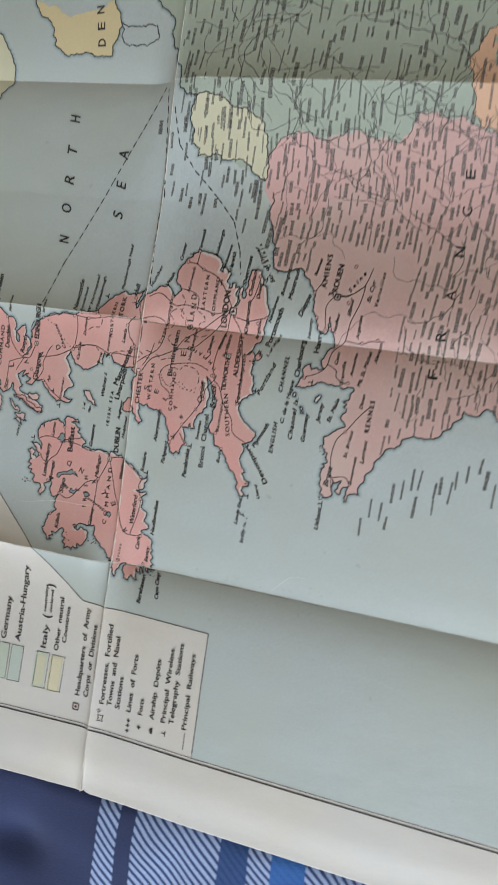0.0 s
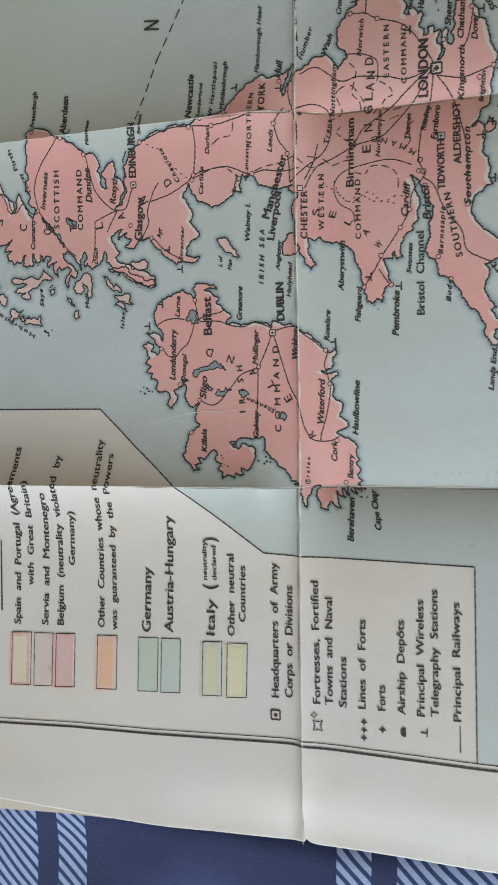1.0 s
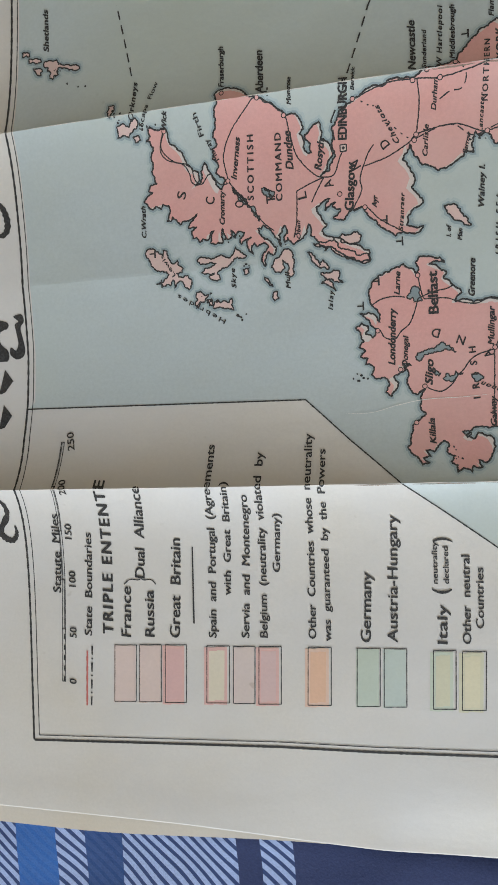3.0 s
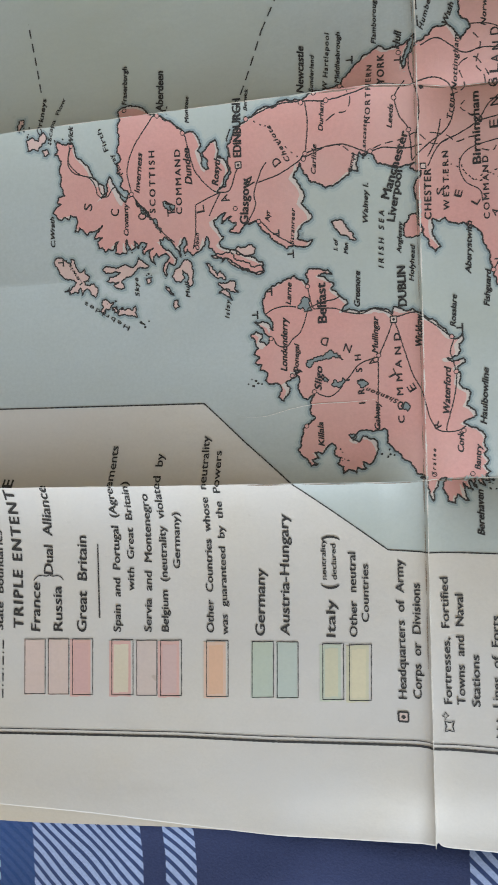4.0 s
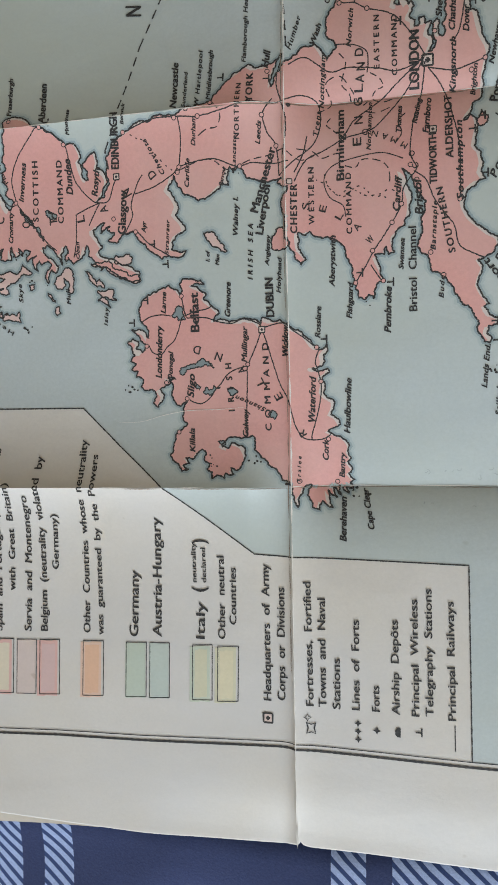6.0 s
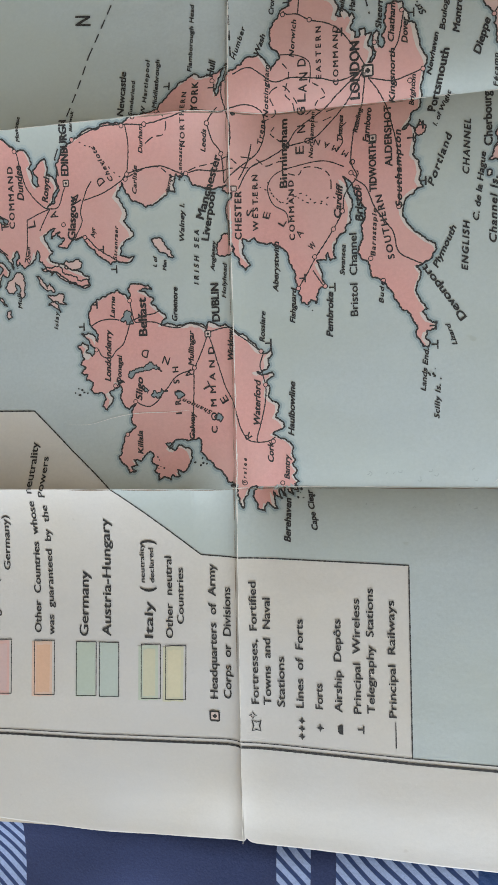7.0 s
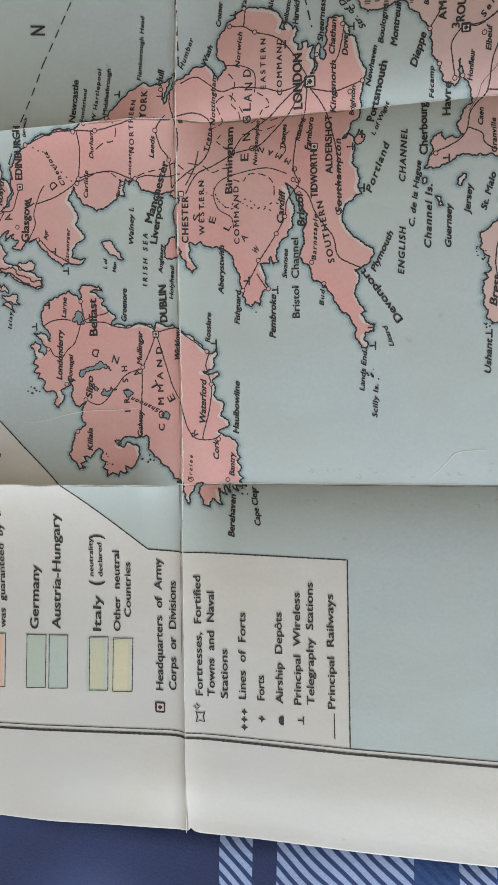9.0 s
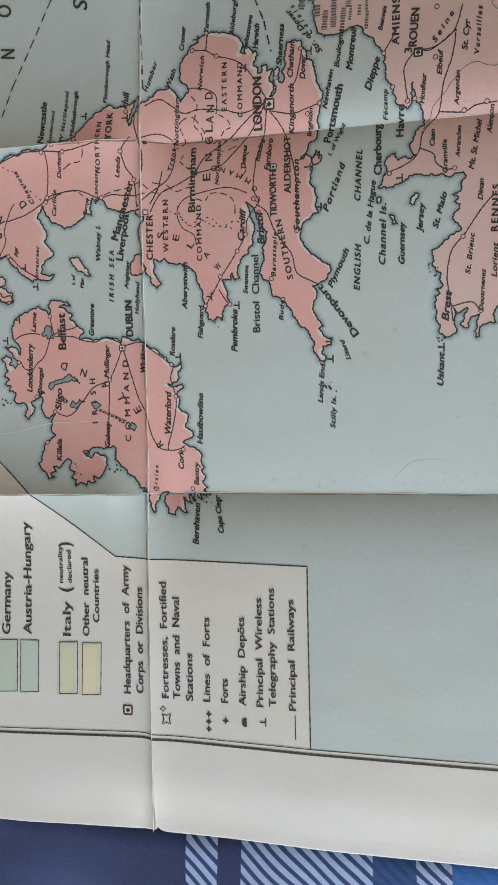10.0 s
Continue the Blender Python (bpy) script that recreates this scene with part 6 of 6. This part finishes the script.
stroke(bm, stepped(BOUNDARY_KEY[2:], 1.0), 0.7, 0.29)
part("boundary_key", bm, INK_RED, war_map, "red boundary line of the key")
bm = bmesh.new()
for dash in dashes(BOUNDARY_KEY[0], BOUNDARY_KEY[1], 3.4, 3.0):
    stroke(bm, dash, 0.6, 0.32)
(ax, ay), (bx, by) = BOUNDARY_KEY[:2]
for k in range(3):
    s = (4.9 + 6.4 * k) / math.hypot(bx - ax, by - ay)
    stroke(bm, [(ax + (bx - ax) * s - 0.0, ay + (by - ay) * s - 0.3), (ax + (bx - ax) * s, ay + (by - ay) * s + 0.3)], 0.6, 0.32)
part("boundary_dashes", bm, INK, war_map)
bm = bmesh.new()
stroke(bm, rounded(BRACES, per=5), 0.38, 0.33)
part("legend_brace", bm, INK, war_map)


def diamond(x, y, r, name="fort_sign", star=False):
    pts = []
    for k in range(8):
        q = r * (1.0 if k % 2 == 0 else 0.45)
        pts.append((x + q * math.cos(0.7854 * k), y + q * math.sin(0.7854 * k)))
    if star:
        bm = bmesh.new()
        stroke(bm, pts, 0.3, 0.37, closed=True)
    else:
        bm = disc(pts, 0.37)
    return part(name, bm, INK, war_map)


diamond(*KEY_STAR, 1.2, "fortress_star", True)
for k in range(3):
    diamond(KEY_DIAMONDS[0], KEY_DIAMONDS[1] + 2.7 * k, 1.25)
diamond(*KEY_DIAMOND, 1.35)
x, y = KEY_FORT
bm = bmesh.new()
fort = [(x - 1.5, y - 1.8), (x - 1.0, y), (x - 1.5, y + 1.8), (x, y + 1.3), (x + 1.5, y + 1.8), (x + 1.0, y), (x + 1.5, y - 1.8), (x, y - 1.3)]
stroke(bm, fort, 0.5, 0.37, closed=True)
part("fortress_sign", bm, INK, war_map)
x, y = KEY_AIRSHIP
part("airship_sign", disc([(x + 0.9, y - 1.6), (x + 0.9, y + 1.6), (x - 0.2, y + 1.5), (x - 0.9, y + 0.7), (x - 0.9, y - 0.7), (x - 0.2, y - 1.5)][::-1], 0.37), INK, war_map)
bm = bmesh.new()
stroke(bm, [KEY_RAIL_A, KEY_RAIL_B], 0.35, 0.33)
part("railway_key", bm, INK, war_map)

# part of the title's ornamental letters in the margin
def ornament(points, name="title_ornament"):
    return part(name, draped(rounded(points, True, 5), 0.30), INK, war_map)


ornament(TITLE_S)
ornament(TITLE_BAR)
for shape in (TITLE_D_ONE, TITLE_D_TWO):
    part("title_diamond", draped(shape, 0.30), INK, war_map)
for curve in (TITLE_HOOK, TITLE_CURL):
    bm = bmesh.new()
    stroke(bm, rounded(curve, per=8), 1.9, 0.31, taper=lambda s: 0.3 + math.sin(3.14 * s))
    part("title_swash", bm, INK, war_map)

# ---- the dense, unreadable place names and rivers of the continent: short bars and lines ----
rng = random.Random(17)


def inside(pt, poly):
    hit, (x, y) = False, pt
    for (ax, ay), (bx, by) in zip(poly, poly[1:] + poly[:1]):
        if (ay > y) != (by > y) and x < ax + (bx - ax) * (y - ay) / (by - ay):
            hit = not hit
    return hit


def name_bars(poly, box_, count, lo, hi, gap):
    bm, taken = bmesh.new(), []
    tries = 0
    while len(taken) < count and tries < count * 30:
        tries += 1
        x, y, n = rng.uniform(box_[0], box_[2]), rng.uniform(box_[1], box_[3]), rng.uniform(lo, hi)
        if not inside((x, y), poly) or any(abs(x - a) < gap and y < b + m and b < y + n for a, b, m in taken):
            continue
        if 80 < x < 128 and 60 < y < 172:
            continue
        taken.append((x, y, n))
        w, lean, s = rng.choice((0.8, 1.0, 1.1, 1.3, 1.6, 2.0)), rng.uniform(-0.03, 0.12), 0.0
        while s < n:
            e = s + rng.uniform(0.35, 0.8)
            stroke(bm, stepped([(x + lean * s, y + s), (x + lean * e, y + e)], 1.2), w * rng.uniform(0.75, 1.1), 0.36)
            s = e + 0.32
    return bm


FRANCE_FLAT = FRANCE
tagged(part("small_place_names", name_bars(FRANCE_FLAT, (60, 70, 240, 250), 620, 3.0, 12.0, 2.3), INK_GREY, war_map, "rows of tiny unreadable place names"), kind="stuff")
tagged(part("small_place_names", name_bars(GERMAN_LAND, (0, 215, 240, 300), 300, 3.0, 15.0, 2.2), INK_GREY, war_map, "rows of tiny unreadable place names"), kind="stuff")
tagged(part("small_place_names", name_bars([(2, 190), (60, 165), (62, 215), (30, 250), (6, 250)], (2, 165, 62, 250), 60, 4.0, 11.0, 2.0), INK_GREY, war_map, "rows of tiny unreadable place names"), kind="stuff")
BISCAY_SHORE = [(114.0, 40.0), (126.0, 56.0), (150.0, 74.0), (178.0, 84.0), (205.0, 76.0), (205.0, 62.0), (160.0, 60.0), (130.0, 42.0)]
HOLLAND_SHORE = [(-8.0, 222.0), (12.0, 206.0), (40.0, 186.0), (52.0, 184.0), (50.0, 200.0), (20.0, 214.0), (8.0, 236.0)]
for shore, count in ((BISCAY_SHORE, 34), (HOLLAND_SHORE, 40)):
    tagged(part("small_sea_lettering", name_bars(shore, (-8, 40, 205, 236), count, 6.0, 11.0, 2.4), INK_GREY, war_map, "rows of tiny unreadable names along a shore"), kind="stuff")


def wander(x, y, heading, n, step=2.2):
    pts = [(x, y)]
    for k in range(n):
        heading += rng.gauss(0, 0.35)
        x, y = x + step * math.cos(heading), y + step * math.sin(heading)
        pts.append((x, y))
    return pts


for k in range(190):
    x, y = rng.uniform(62, 240), rng.uniform(80, 300)
    if k >= 120:
        x, y = rng.uniform(4, 240), rng.uniform(215, 300)
    path = [p for p in wander(x, y, rng.uniform(0, 6.28), rng.randint(8, 24)) if inside(p, FRANCE_FLAT) or inside(p, GERMAN_LAND)]
    if len(path) > 4 and not (80 < x < 128 and 60 < y < 172):
        bm = bmesh.new()
        stroke(bm, stepped(rounded(path, per=4), 0.8), rng.choice((0.22, 0.28, 0.36)), 0.33)
        part("river_or_railway", bm, INK_GREY, war_map)

# worn paper along the folds, and two old scratches
rng = random.Random(29)


def worn_run(points, width, chance):
    bm, run, left = bmesh.new(), [], 0
    for p in stepped(points, 0.9):
        if left <= 0:
            if len(run) > 2:
                stroke(bm, run, width * rng.uniform(0.5, 1.1), 0.44, taper=lambda s: 0.25 + math.sin(3.14 * s))
            run, left = [], rng.randint(6, 26) if rng.random() < chance else -1
        if left > 0:
            run.append((p[0] + rng.gauss(0, 0.03), p[1] + rng.gauss(0, 0.03)))
        left -= 1
    return bm


# broken dark brown lines, a hair to one side of each fold
FOLD_BROWN = printed("fold_brown", (0.24, 0.185, 0.14), 0.1)
part("fold_brown", worn_run([(-0.5, -60.0), (-0.4, 130.0), (-0.5, 240.0)], 0.30, 0.45), FOLD_BROWN, war_map, "broken dark brown line beside the long fold")
part("fold_brown", worn_run([(-30.0, 129.0), (60.0, 128.9)], 0.34, 0.5), FOLD_BROWN, war_map, "broken dark brown line beside a cross fold")
part("fold_brown", worn_run([(-60.0, 3.6), (120.0, 3.5)], 0.26, 0.4), FOLD_BROWN, war_map, "broken dark brown line beside a cross fold")
OFFSET_INK = printed("faint_offset_ink", (0.34, 0.375, 0.365), 0.05)
for k in range(26):  # faint print set off from the facing panel when the map lay folded
    cx, cy, turn = rng.uniform(20, 118), rng.choice((7.5, 9.5, -2.0)) + rng.uniform(-1.2, 1.2), rng.uniform(0, 6.28)
    bm = bmesh.new()
    stroke(bm, [(cx + rng.uniform(0.5, 0.9) * math.cos(turn + 0.6 * j), cy + rng.uniform(0.5, 0.9) * math.sin(turn + 0.6 * j)) for j in range(rng.randint(3, 6))], 0.24, 0.20)
    part("offset_mark", bm, OFFSET_INK, war_map)
part("fold_wear", worn_run([(0.5, -119.0), (0.5, 300.0)], 0.42, 0.7), PAPER_WORN, war_map, "white worn paper along the long fold")
for y, chance in ((4.0, 0.2), (129.5, 0.25), (249.0, 0.2)):
    part("fold_wear", worn_run([(-174.0, y), (240.0, y)], 0.26, chance), PAPER_WORN, war_map, "worn paper along a cross fold")
for line in (SCRATCH, SCRATCH_LOW):
    bm = bmesh.new()
    stroke(bm, stepped(rounded(line, per=6), 0.8), 0.17, 0.43, taper=lambda s: 0.3 + math.sin(3.14 * s))
    part("scratch", bm, PAPER_WORN, war_map, "pale scratch in the print")
for cx, cy in ((1.8, 128.6), (-0.8, 5.0)):
    part("fold_hole", disc([(cx + rng.uniform(0.5, 1.0) * math.cos(0.7 * k), cy + rng.uniform(0.3, 0.8) * math.sin(0.7 * k)) for k in range(9)], 0.46), INK, war_map, "small dark hole where two folds cross")


letter_the_map()
